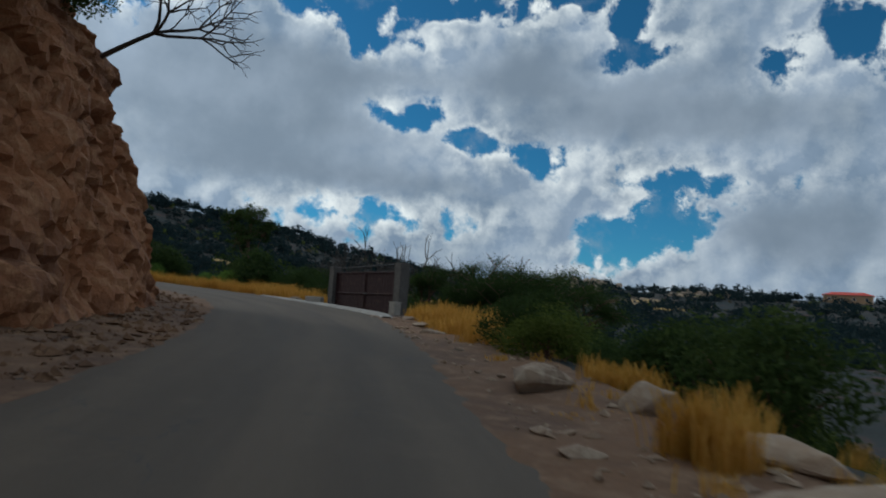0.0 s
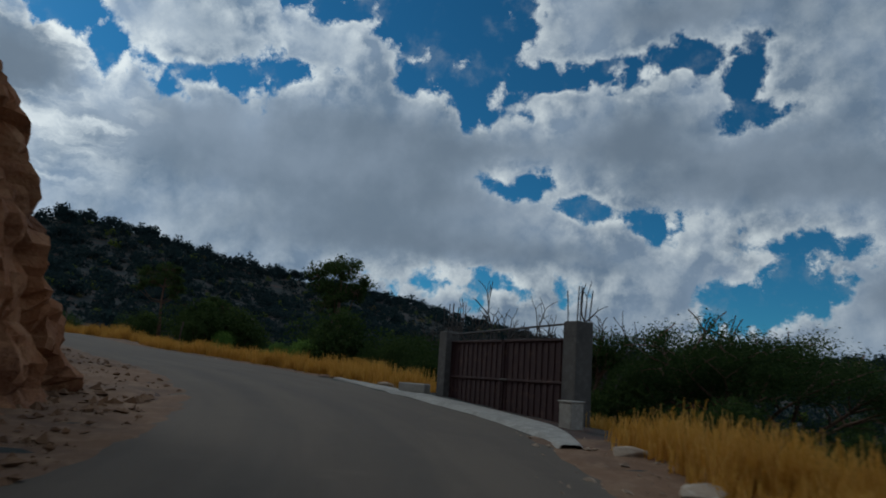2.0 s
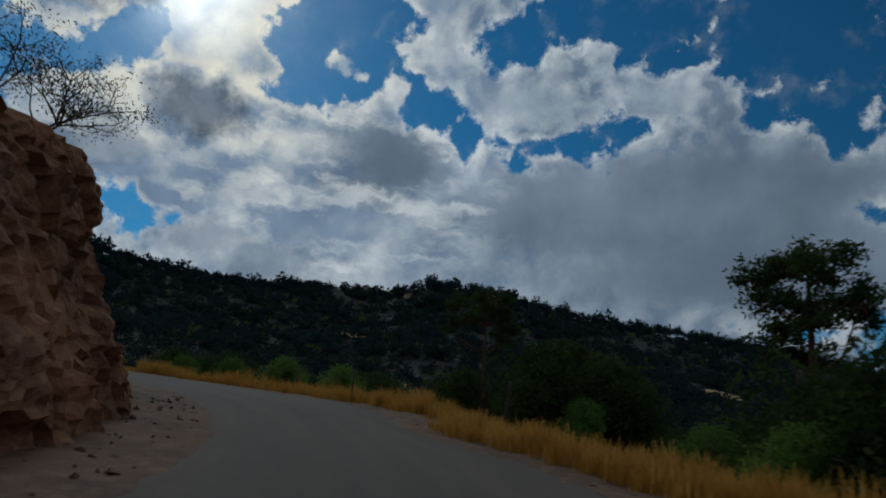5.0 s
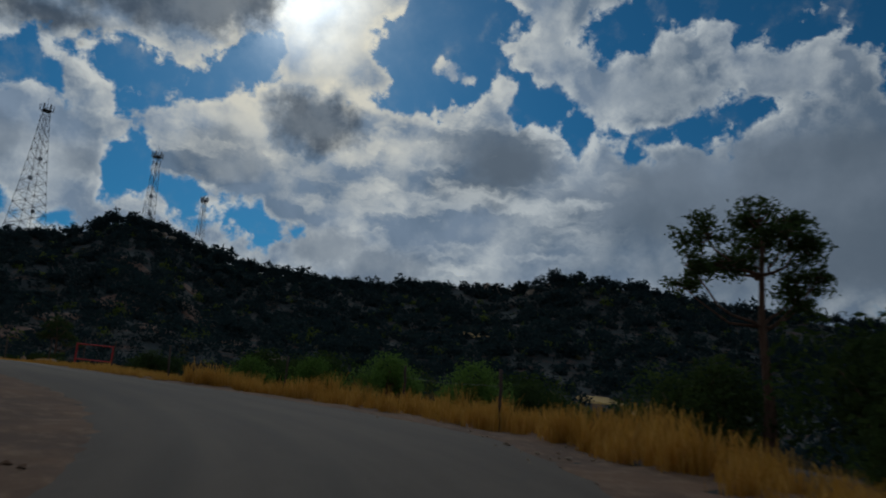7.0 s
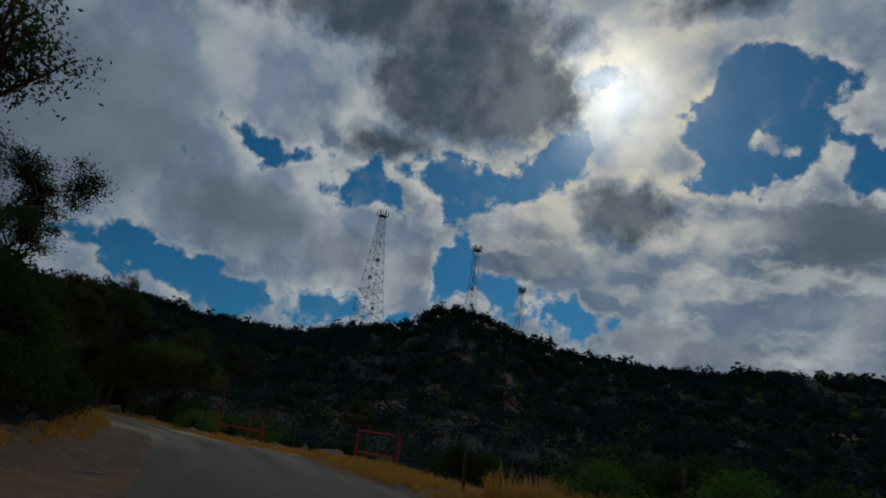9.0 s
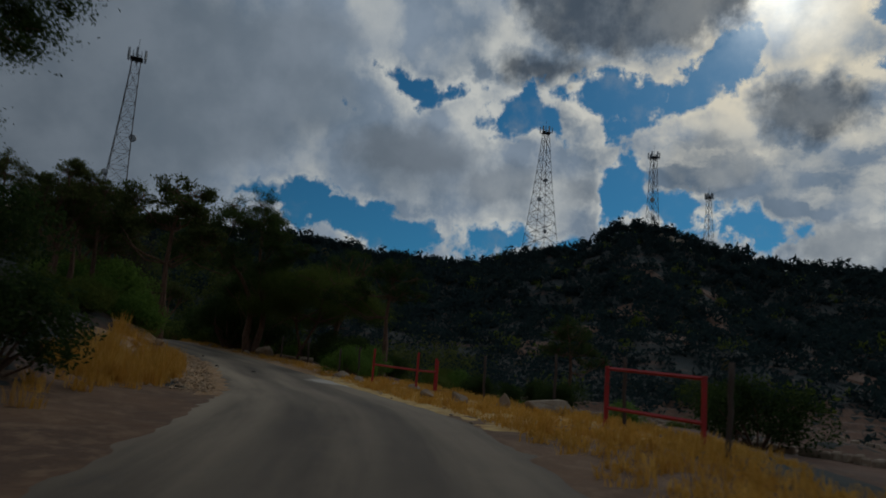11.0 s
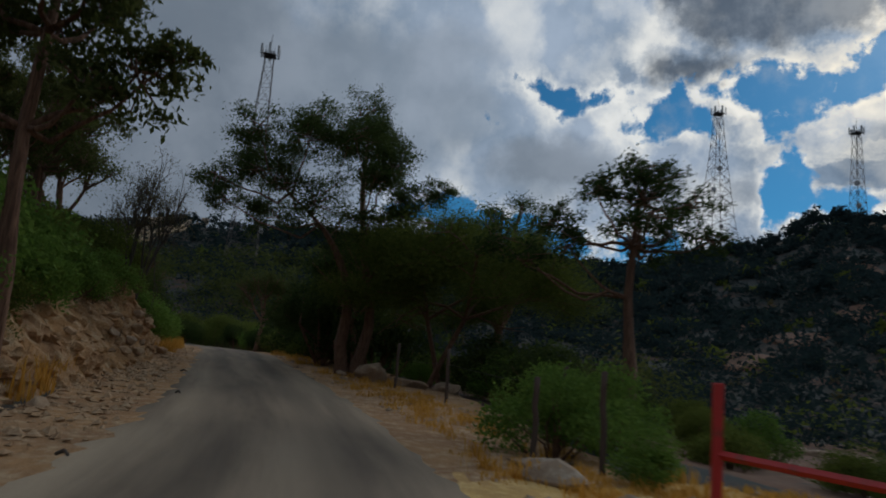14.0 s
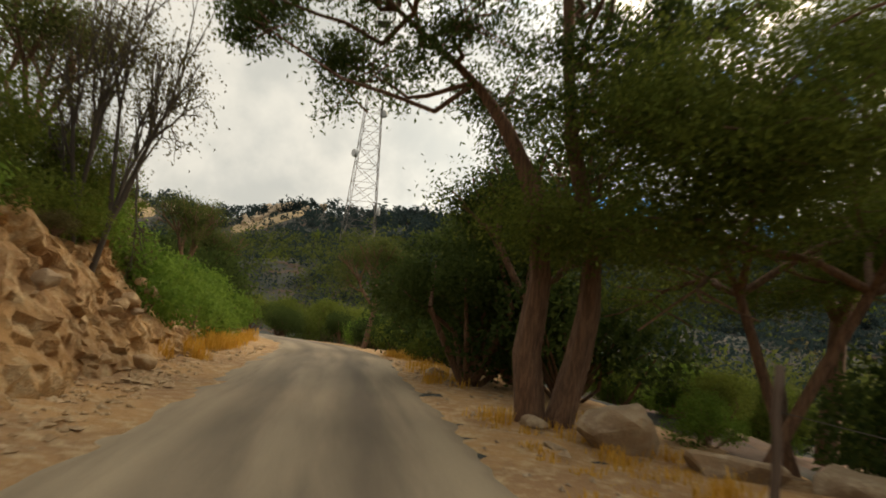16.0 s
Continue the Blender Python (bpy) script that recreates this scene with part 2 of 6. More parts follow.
    c = N.mix(N.math("MULTIPLY", dark, dark_deep), c, murk)
    blue = N.mix(1.0, sky, (0.20, 0.52, 0.60, 1), blend="MULTIPLY")
    blue = N.mix(N.math("MULTIPLY", N.step(fbm, 0.5, 0.72), N.math("MULTIPLY", N.step(edge, -3.0, 0.0), 0.35)), blue, (3.2, 3.5, 3.8, 1))
    c = N.mix(cover, blue, c)
    # brighter all round towards the sun, whitest where it stands behind the cloud's edge
    gain = N.math("MULTIPLY_ADD", N.math("POWER", toward, 5.0), 0.6, 1.0)
    c = N.mix(1.0, c, N.make("ShaderNodeCombineXYZ", [gain, gain, gain]), blend="MULTIPLY")
    veil = N.math("MULTIPLY", N.math("MULTIPLY_ADD", dark, -0.85, 1.0), N.math("ADD", N.math("MULTIPLY", N.math("POWER", toward, 420.0), 17.0), N.math("MULTIPLY", N.math("POWER", toward, 60.0), 2.2)))
    veil = N.math("MULTIPLY", veil, N.math("MULTIPLY_ADD", fbm, 1.4, 0.3))
    glare = N.mix(1.0, (1.0, 0.93, 0.80, 1), N.make("ShaderNodeCombineXYZ", [veil, veil, veil]), blend="MULTIPLY")
    c = N.mix(1.0, c, glare, blend="ADD")
    # the unseen sky overhead is brightened, to add light on the ground
    overhead_gain = N.math("MULTIPLY", N.step(el, 37.0, 62.0, 1.0, 1.3), 1.0)
    c = N.mix(1.0, c, N.make("ShaderNodeCombineXYZ", [overhead_gain, overhead_gain, overhead_gain]), blend="MULTIPLY")
    # the land's haze closes the sky just under the horizon
    c = N.mix(N.step(el, -3.0, 0.5), (0.9, 0.9, 0.85, 1), c)
    bg = N.make("ShaderNodeBackground", [c, 0.1])
    out = t.nodes.new("ShaderNodeOutputWorld")
    t.links.new(bg, out.inputs[0])


SUN_DIR = (-math.sin(radians(SUN_AZ)) * math.cos(radians(SUN_EL)), math.cos(radians(SUN_AZ)) * math.cos(radians(SUN_EL)), math.sin(radians(SUN_EL)))
make_sky()
sun = new("sun", bpy.data.lights.new("sun", "SUN"))
sun.data.energy, sun.data.angle, sun.data.color = 0.6, radians(12.0), (1.0, 0.93, 0.82)
sun.matrix_world = look((0, 0, 60), (-SUN_DIR[0], -SUN_DIR[1], 60 - SUN_DIR[2]))


# ---- materials ----
def material(name, rough=0.9, metal=0.0):
    m = bpy.data.materials.new(name)
    m.use_nodes = True
    t = m.node_tree
    return m, Nodes(t), t.nodes["Principled BSDF"]


def link(N, sock, bsdf, name):
    N.tree.links.new(sock, bsdf.inputs[name])


def bump(N, bsdf, height, strength=0.4, dist=0.05):
    N.tree.links.new(N.make("ShaderNodeBump", {"Strength": strength, "Distance": dist, "Height": height}), bsdf.inputs["Normal"])


def rgb(r, g, b):
    return (r, g, b, 1.0)


def earthy(name, a, b, c, scale=1.0, rough=0.95, bump_d=0.04, bump_s=0.5):
    """Rough ground of three tones: large patches, small patches, grit."""
    m, N, s = material(name)
    p = N.make("ShaderNodeTexCoord", out=3)
    n1 = N.noise(p, 0.35 * scale, 4, 0.6)
    n2 = N.noise(p, 2.6 * scale, 6, 0.65)
    n3 = N.noise(p, 19.0 * scale, 4, 0.7)
    col = N.mix(N.step(n1, 0.38, 0.62), rgb(*a), rgb(*b))
    col = N.mix(N.step(n2, 0.45, 0.68), col, rgb(*c))
    g = N.math("MULTIPLY_ADD", n3, 0.9, 0.55)
    col = N.mix(1.0, col, N.make("ShaderNodeCombineXYZ", [g, g, g]), blend="MULTIPLY")
    link(N, col, s, "Base Color")
    s.inputs["Roughness"].default_value = rough
    bump(N, s, N.math("ADD", n2, N.math("MULTIPLY", n3, 0.4)), bump_s, bump_d)
    return m


def terrain_material():
    """Dry hillside: near-black green of low scrub, blued in patches to stand for haze, with reddish soil."""
    m, N, s = material("hillside")
    p = N.make("ShaderNodeTexCoord", out=3)
    n1 = N.noise(p, 0.03, 5, 0.6)
    n2 = N.noise(p, 0.22, 6, 0.65)
    n3 = N.noise(p, 2.2, 6, 0.7)
    n4 = N.noise(p, 14.0, 3, 0.7)
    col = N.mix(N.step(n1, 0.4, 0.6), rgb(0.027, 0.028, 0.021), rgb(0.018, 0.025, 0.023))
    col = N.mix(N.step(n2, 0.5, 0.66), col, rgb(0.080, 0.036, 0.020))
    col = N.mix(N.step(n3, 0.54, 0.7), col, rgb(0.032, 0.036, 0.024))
    g = N.math("MULTIPLY_ADD", n4, 0.9, 0.55)
    col = N.mix(1.0, col, N.make("ShaderNodeCombineXYZ", [g, g, g]), blend="MULTIPLY")
    link(N, col, s, "Base Color")
    s.inputs["Roughness"].default_value = 0.97
    bump(N, s, N.math("ADD", n3, N.math("MULTIPLY", n4, 0.3)), 0.6, 0.12)
    return m


def asphalt_material(name, dust):
    """Worn asphalt, streaked along the lane, with cracks; dust from 0 to 1 is how much pale sand lies on it."""
    m, N, s = material(name)
    p = N.make("ShaderNodeTexCoord", out=3)
    uv = N.make("ShaderNodeTexCoord", out=2)              # metres along the road, metres to its right
    sep = N.tree.nodes.new("ShaderNodeSeparateXYZ")
    N.tree.links.new(uv, sep.inputs[0])
    lane = N.vec("MULTIPLY", uv, (0.10, 1.1, 0.0))
    n1 = N.noise(lane, 1.0, 4, 0.55)
    n2 = N.noise(p, 1.7, 6, 0.65)
    n3 = N.noise(p, 60.0, 3, 0.7)
    n4 = N.noise(p, 0.5, 5, 0.6)
    col = N.mix(N.step(n1, 0.36, 0.64), rgb(0.074, 0.050, 0.030), rgb(0.100, 0.069, 0.042))
    col = N.mix(N.math("MULTIPLY", N.step(n2, 0.5, 0.78), 0.5), col, rgb(0.125, 0.086, 0.052))
    # two wheel tracks, worn smooth and darker
    track = N.math("ABSOLUTE", N.math("ADD", N.math("ABSOLUTE", N.math("ADD", sep.outputs[1], N.math("MULTIPLY_ADD", n1, 0.8, -0.1))), -0.75))
    worn = N.step(track, 0.12, 0.5, 1.0, 0.0)
    col = N.mix(N.math("MULTIPLY", worn, 0.2), col, rgb(0.055, 0.042, 0.030))
    wv = N.vec("MULTIPLY_ADD", N.noise(p, 1.1, 4, 0.6, out=1), (1.6, 1.6, 0.0), p)
    v = N.make("ShaderNodeTexVoronoi", {"Vector": wv, "Scale": 0.22, "Randomness": 1.0}, feature="DISTANCE_TO_EDGE")
    crack = N.math("MULTIPLY", N.step(v, 0.0, 0.006, 0.7, 0.0), N.step(n4, 0.5, 0.6))
    col = N.mix(crack, col, rgb(0.04, 0.036, 0.032))
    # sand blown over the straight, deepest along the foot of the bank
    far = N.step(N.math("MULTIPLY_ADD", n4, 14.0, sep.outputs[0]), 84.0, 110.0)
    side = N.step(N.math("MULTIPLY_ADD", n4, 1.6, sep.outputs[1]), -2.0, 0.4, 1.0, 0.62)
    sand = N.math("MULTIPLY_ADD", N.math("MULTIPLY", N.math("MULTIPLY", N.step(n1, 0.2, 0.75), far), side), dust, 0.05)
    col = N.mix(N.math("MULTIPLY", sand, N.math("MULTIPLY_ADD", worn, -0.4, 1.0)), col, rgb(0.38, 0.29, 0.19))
    # a smear of spilt cement at the edge by the red fence, scuffed thin along the lane
    along = N.math("MULTIPLY", N.math("ADD", sep.outputs[0], -108.8), 0.66)
    across = N.math("MULTIPLY", N.math("ADD", sep.outputs[1], -1.45), 0.95)
    away = N.math("SQRT", N.math("ADD", N.math("MULTIPLY", along, along), N.math("MULTIPLY", across, across)))
    smear = N.step(N.math("MULTIPLY_ADD", N.noise(lane, 6.0, 4, 0.6), 0.7, away), 0.95, 1.5, 1.0, 0.0)
    col = N.mix(N.math("MULTIPLY", smear, N.step(n2, 0.25, 0.6, 0.6, 1.0)), col, rgb(0.50, 0.43, 0.35))
    g = N.math("MULTIPLY_ADD", n3, 0.7, 0.65)
    col = N.mix(1.0, col, N.make("ShaderNodeCombineXYZ", [g, g, g]), blend="MULTIPLY")
    link(N, col, s, "Base Color")
    s.inputs["Roughness"].default_value = 0.88
    bump(N, s, N.math("ADD", n3, N.math("MULTIPLY", n2, 0.8)), 0.35, 0.012)
    return m


def simple(name, col, rough=0.8, metal=0.0, vary=0.35, scale=8.0, bump_d=0.01, worn=None):
    """One base colour with grain and stains at two scales."""
    m, N, s = material(name)
    p = N.make("ShaderNodeTexCoord", out=3)
    n1 = N.noise(p, scale, 5, 0.65)
    n2 = N.noise(p, scale * 0.17, 3, 0.6)
    k = N.math("MULTIPLY_ADD", N.math("ADD", n1, n2), vary, 1.0 - vary)
    base = rgb(*col)
    if worn:
        base = N.mix(N.step(n1, 0.52, 0.68), base, rgb(*worn))
    c = N.mix(1.0, base, N.make("ShaderNodeCombineXYZ", [k, k, k]), blend="MULTIPLY")
    link(N, c, s, "Base Color")
    s.inputs["Roughness"].default_value, s.inputs["Metallic"].default_value = rough, metal
    bump(N, s, n1, 0.4, bump_d)
    return m


def bark_material(name, a, b):
    """Stringy bark: long ridges along the stem."""
    m, N, s = material(name)
    p = N.make("ShaderNodeTexCoord", out=3)
    n1 = N.noise(N.vec("MULTIPLY", p, (22.0, 22.0, 2.6)), 1.0, 5, 0.65, dist=0.6)
    n2 = N.noise(p, 1.6, 4, 0.6)
    col = N.mix(N.step(n1, 0.36, 0.66), rgb(*a), rgb(*b))
    k = N.math("MULTIPLY_ADD", n2, 0.9, 0.55)
    col = N.mix(1.0, col, N.make("ShaderNodeCombineXYZ", [k, k, k]), blend="MULTIPLY")
    link(N, col, s, "Base Color")
    s.inputs["Roughness"].default_value = 0.95
    bump(N, s, n1, 0.9, 0.05)
    return m


def leaf_material(name, a, b, through_k=0.35):
    """Leaves: two tones, each clump its own shade, some light through them."""
    m, N, s = material(name)
    isl = N.make("ShaderNodeNewGeometry", out=8)
    inf = N.make("ShaderNodeObjectInfo", out=5)
    p = N.make("ShaderNodeTexCoord", out=3)
    n = N.noise(p, 0.8, 3, 0.6)
    f = N.math("ADD", N.math("MULTIPLY", isl, 0.5), N.math("MULTIPLY", n, 0.5))
    f = N.math("ADD", f, N.math("MULTIPLY_ADD", inf, 0.3, -0.15))
    col = N.mix(N.step(f, 0.2, 0.8), rgb(*a), rgb(*b))
    link(N, col, s, "Base Color")
    s.inputs["Roughness"].default_value = 0.8
    s.inputs["Specular IOR Level"].default_value = 0.1
    tr = N.make("ShaderNodeBsdfTranslucent", {"Color": col})
    mx = N.make("ShaderNodeMixShader", [through_k, s.outputs[0], tr])
    N.tree.links.new(mx, N.tree.nodes["Material Output"].inputs[0])
    return m


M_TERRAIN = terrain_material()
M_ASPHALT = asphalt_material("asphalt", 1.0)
M_DIRT = earthy("dirt", (0.17, 0.084, 0.036), (0.11, 0.056, 0.027), (0.215, 0.122, 0.062))
M_CLIFF = earthy("cliff_rock", (0.31, 0.122, 0.046), (0.18, 0.074, 0.033), (0.38, 0.185, 0.085), 0.8, bump_d=0.12, bump_s=0.8)
M_BANK = earthy("bank_earth", (0.45, 0.25, 0.105), (0.34, 0.185, 0.085), (0.53, 0.37, 0.21), 1.6, bump_d=0.12, bump_s=0.9)
M_FIELD = earthy("red_field_soil", (0.125, 0.054, 0.026), (0.088, 0.042, 0.022), (0.165, 0.086, 0.046), 0.8, bump_d=0.06)
M_PILLAR = earthy("grey_render", (0.10, 0.088, 0.075), (0.078, 0.068, 0.06), (0.13, 0.115, 0.1), 2.5, bump_d=0.01, bump_s=0.3)
M_ROCK = earthy("stone", (0.33, 0.225, 0.14), (0.25, 0.17, 0.11), (0.40, 0.30, 0.20), 2.0, bump_d=0.05)
M_PALEROCK = earthy("pale_stone", (0.37, 0.27, 0.18), (0.28, 0.20, 0.135), (0.45, 0.36, 0.26), 2.0, bump_d=0.05)
M_CONCRETE = earthy("concrete", (0.33, 0.29, 0.24), (0.26, 0.23, 0.19), (0.40, 0.36, 0.30), 2.5, bump_d=0.01, bump_s=0.3)
M_CLOD = earthy("earth_clods", (0.38, 0.24, 0.13), (0.29, 0.18, 0.095), (0.46, 0.33, 0.20), 3.0, bump_d=0.03)
M_GATE = simple("rusty_gate_sheet", (0.033, 0.008, 0.007), 0.75, 0.1, 0.4, 5.0, 0.004, worn=(0.07, 0.03, 0.02))
M_REDPAINT = simple("red_paint", (0.42, 0.02, 0.018), 0.6, 0.0, 0.3, 9.0, 0.003, worn=(0.25, 0.03, 0.02))
M_STEEL = simple("weathered_steel", (0.07, 0.06, 0.055), 0.6, 0.5, 0.3, 10.0, 0.002)
M_TOWER = simple("tower_steel", (0.10, 0.085, 0.08), 0.6, 0.4, 0.3, 1.0, 0.002)
M_ANTENNA = simple("antenna_grey", (0.42, 0.42, 0.42), 0.6, 0.0, 0.2, 1.0, 0.002)
M_WOODPOST = simple("weathered_post", (0.085, 0.055, 0.04), 0.9, 0.0, 0.45, 14.0, 0.01)
M_BARK = bark_material("bark", (0.095, 0.045, 0.026), (0.21, 0.115, 0.068))
M_DEADWOOD = simple("dead_wood", (0.066, 0.052, 0.042), 0.95, 0.0, 0.4, 9.0, 0.02)
M_LEAF_DARK = leaf_material("juniper_leaf", (0.028, 0.050, 0.014), (0.070, 0.098, 0.026), 0.5)
M_LEAF_MID = leaf_material("acacia_leaf", (0.070, 0.098, 0.018), (0.150, 0.175, 0.036), 0.5)
M_LEAF_OLIVE = leaf_material("olive_leaf", (0.060, 0.078, 0.022), (0.125, 0.135, 0.040), 0.5)
# far leaves: the blue of distance haze is mixed into the leaf colour
M_LEAF_FAR_HAZED = leaf_material("far_scrub_leaf_hazed", (0.019, 0.034, 0.037), (0.030, 0.047, 0.044), 0.5)
M_LEAF_FRESH = leaf_material("shrub_leaf", (0.085, 0.155, 0.026), (0.17, 0.26, 0.05), 0.5)
M_LEAF_DRY = leaf_material("dry_scrub_leaf", (0.075, 0.07, 0.03), (0.14, 0.115, 0.05))
M_STRAW = earthy("trodden_straw", (0.58, 0.36, 0.10), (0.42, 0.25, 0.08), (0.64, 0.44, 0.17), 1.6, bump_d=0.04)
M_SLOPE = earthy("dry_slope", (0.30, 0.20, 0.10), (0.22, 0.15, 0.08), (0.36, 0.27, 0.16), 0.6, bump_d=0.06)
M_GRASS = leaf_material("golden_grass", (0.50, 0.26, 0.040), (0.68, 0.40, 0.10), 0.5)
M_HOUSEWALL = simple("ochre_plaster", (0.50, 0.30, 0.16), 0.9, 0.0, 0.2, 0.6, 0.01)
M_ROOFRED = simple("red_roof", (0.60, 0.08, 0.05), 0.8, 0.0, 0.2, 0.8, 0.01)
M_GLASS_DARK = simple("dark_window", (0.03, 0.03, 0.035), 0.15, 0.0, 0.1, 1.0, 0.001)
M_PALE = simple("pale_plaster", (0.62, 0.58, 0.52), 0.9, 0.0, 0.2, 0.6, 0.01)


# ---- mesh helpers ----
def mesh_object(name, verts, faces, mat, parent=None, smooth=True):
    me = bpy.data.meshes.new(name)
    me.from_pydata([tuple(v) for v in verts], [], [tuple(int(i) for i in f) for f in faces])
    me.materials.append(mat)
    if smooth:
        me.polygons.foreach_set("use_smooth", np.ones(len(me.polygons), bool))
    me.update()
    ob = new(name, me)
    ob.parent = parent
    return ob


def part(name, bm, mat, parent, label="", smooth=False):
    """Links a bmesh as one mesh object under a thing or a part."""
    me = bpy.data.meshes.new(name)
    bm.to_mesh(me)
    bm.free()
    me.materials.append(mat)
    if smooth:
        me.polygons.foreach_set("use_smooth", np.ones(len(me.polygons), bool))
    ob = new(name, me)
    ob.parent = parent
    if label:
        tagged(ob, label)
    return ob


def thing(name, m, label, category, group=""):
    ob = new(name)
    ob.empty_display_size = 0.3
    ob.matrix_world = m
    return tagged(ob, label, category, group)


def add_box(bm, m, size, bevel=0.0):
    """A box of the given size about the pose m, its edges rounded off by bevel."""
    vs = bmesh.ops.create_cube(bm, size=1.0, matrix=m @ Matrix.Diagonal((*size, 1)))["verts"]
    if bevel > 0:
        es = list({e for v in vs for e in v.link_edges})
        bmesh.ops.bevel(bm, geom=es, offset=bevel, segments=1, affect="EDGES")


def beam(bm, a, b, w, sides=4):
    """A straight bar of width w from a to b."""
    a, b = Vector(a), Vector(b)
    d = b - a
    q = d.to_track_quat("Z", "Y").to_matrix().to_4x4()
    bmesh.ops.create_cone(bm, cap_ends=True, segments=sides, radius1=w / 2, radius2=w / 2, depth=d.length,
                          matrix=Matrix.Translation((a + b) / 2) @ q)


def box_part(name, m, size, mat, parent, bevel=0.01, label=""):
    bm = bmesh.new()
    add_box(bm, m, size, bevel)
    return part(name, bm, mat, parent, label)


# ---- the lie of the land ----
ROAD_LINE = [(6.8, -39.4, -1.96), (5.4, -31.0, -1.54), (3.9, -22.6, -1.12), (2.5, -14.3, -0.71), (1.0, -5.9, -0.29), (-0.4, 2.4, 0.13),
             (-1.6, 11.0, 0.52), (-3.2, 19.1, 0.91), (-6.2, 27.3, 1.35), (-11.1, 33.9, 1.78), (-17.4, 40.0, 2.13), (-23.6, 45.6, 2.58),
             (-31.1, 49.7, 3.19), (-39.0, 52.0, 3.57), (-47.6, 52.7, 4.03), (-56.3, 52.6, 4.51), (-64.6, 52.0, 4.92), (-72.9, 50.3, 5.08),
             (-81.1, 47.6, 5.46), (-88.7, 44.2, 5.92), (-96.3, 40.4, 6.35), (-103.9, 36.6, 6.77), (-111.5, 32.8, 7.15), (-118.6, 28.0, 7.4),
             (-124.5, 21.8, 7.6), (-129.0, 14.4, 7.8), (-132.2, 6.4, 8.0), (-134.5, -1.8, 8.2)]
S0 = -40.0


def spline(points, step):
    pts = np.array(points, float)
    out = []
    for i in range(len(pts) - 1):
        a, b, c, d = pts[max(i - 1, 0)], pts[i], pts[i + 1], pts[min(i + 2, len(pts) - 1)]
        n = max(2, int(round(np.linalg.norm((c - b)[:2]) / step)))
        for k in range(n):
            u = k / n
            out.append(0.5 * (2 * b + (c - a) * u + (2 * a - 5 * b + 4 * c - d) * u * u + (-a + 3 * b - 3 * c + d) * u ** 3))
    out.append(pts[-1])
    return np.array(out)


CENTRE = spline(ROAD_LINE, 0.5)
TANG = np.gradient(CENTRE[:, :2], axis=0)
TANG /= np.linalg.norm(TANG, axis=1)[:, None]
RIGHT = np.stack([TANG[:, 1], -TANG[:, 0]], 1)
ARC = S0 + np.r_[0, np.cumsum(np.linalg.norm(np.diff(CENTRE[:, :2], axis=0), axis=1))]

RIGHT_EDGE = np.array([(-40, 1.9), (10, 1.9), (15, 2.2), (22, 2.9), (27, 3.5), (33, 3.7), (38, 4.4), (44, 5.0), (50, 4.2), (56, 3.1), (60, 3.9),
                       (66, 5.6), (72, 5.9), (78, 5.2), (84, 3.6), (90, 2.5), (99, 2.3), (112, 1.8), (130, 1.9), (190, 1.9)])
LEFT_EDGE = np.array([(-40, -3.0), (10, -3.3), (22, -3.3), (30, -2.7), (45, -2.4), (60, -2.4), (75, -2.6), (95, -3.0), (108, -2.8), (115, -2.5), (130, -2.3), (190, -2.5)])


def edge_right(s):
    return np.interp(s, RIGHT_EDGE[:, 0], RIGHT_EDGE[:, 1])


def edge_left(s):
    return np.interp(s, LEFT_EDGE[:, 0], LEFT_EDGE[:, 1])


def road_sl(xy):
    """Distance along the road, distance to its right and its height there, for an array of places."""
    xy = np.atleast_2d(xy)
    s, l, z = np.empty(len(xy)), np.empty(len(xy)), np.empty(len(xy))
    for i in range(0, len(xy), 4000):
        q = xy[i:i + 4000]
        d = (q[:, None, 0] - CENTRE[None, :, 0]) ** 2 + (q[:, None, 1] - CENTRE[None, :, 1]) ** 2
        k = d.argmin(1)
        rel = q - CENTRE[k, :2]
        s[i:i + 4000] = ARC[k] + (rel * TANG[k]).sum(1)
        side = (rel * RIGHT[k]).sum(1)
        l[i:i + 4000] = np.where(side >= 0, 1, -1) * np.maximum(np.sqrt(d[np.arange(len(q)), k]), 1e-6)
        inside = (k > 0) & (k < len(CENTRE) - 1)
        l[i:i + 4000] = np.where(inside, l[i:i + 4000], side)
        z[i:i + 4000] = CENTRE[k, 2]
    return s, l, z


def at_road(s, l, dz=0.0):
    """The place at s along the road and l to its right, dz over the road."""
    k = int(np.argmin(np.abs(ARC - s)))
    p = CENTRE[k, :2] + RIGHT[k] * l + TANG[k] * (s - ARC[k])
    return Vector((p[0], p[1], CENTRE[k, 2] + dz))


def wobble(x, y, size, seed=0.0):
    """Smooth unevenness between about -1 and 1, of the given size in metres."""
    a, b = x / size, y / size
    v = np.sin(a * 1.7 + 1.3 * np.sin(b * 1.1 + seed) + seed * 2.1) + np.sin(b * 1.9 + 1.4 * np.sin(a * 0.9 - seed) + seed)
    v = v + 0.6 * np.sin(a * 3.7 + b * 2.3 + seed * 3.0) + 0.5 * np.sin(b * 4.3 - a * 2.9 + seed * 1.7)
    return v / 3.0


HUB = (-36.0, 51.0)
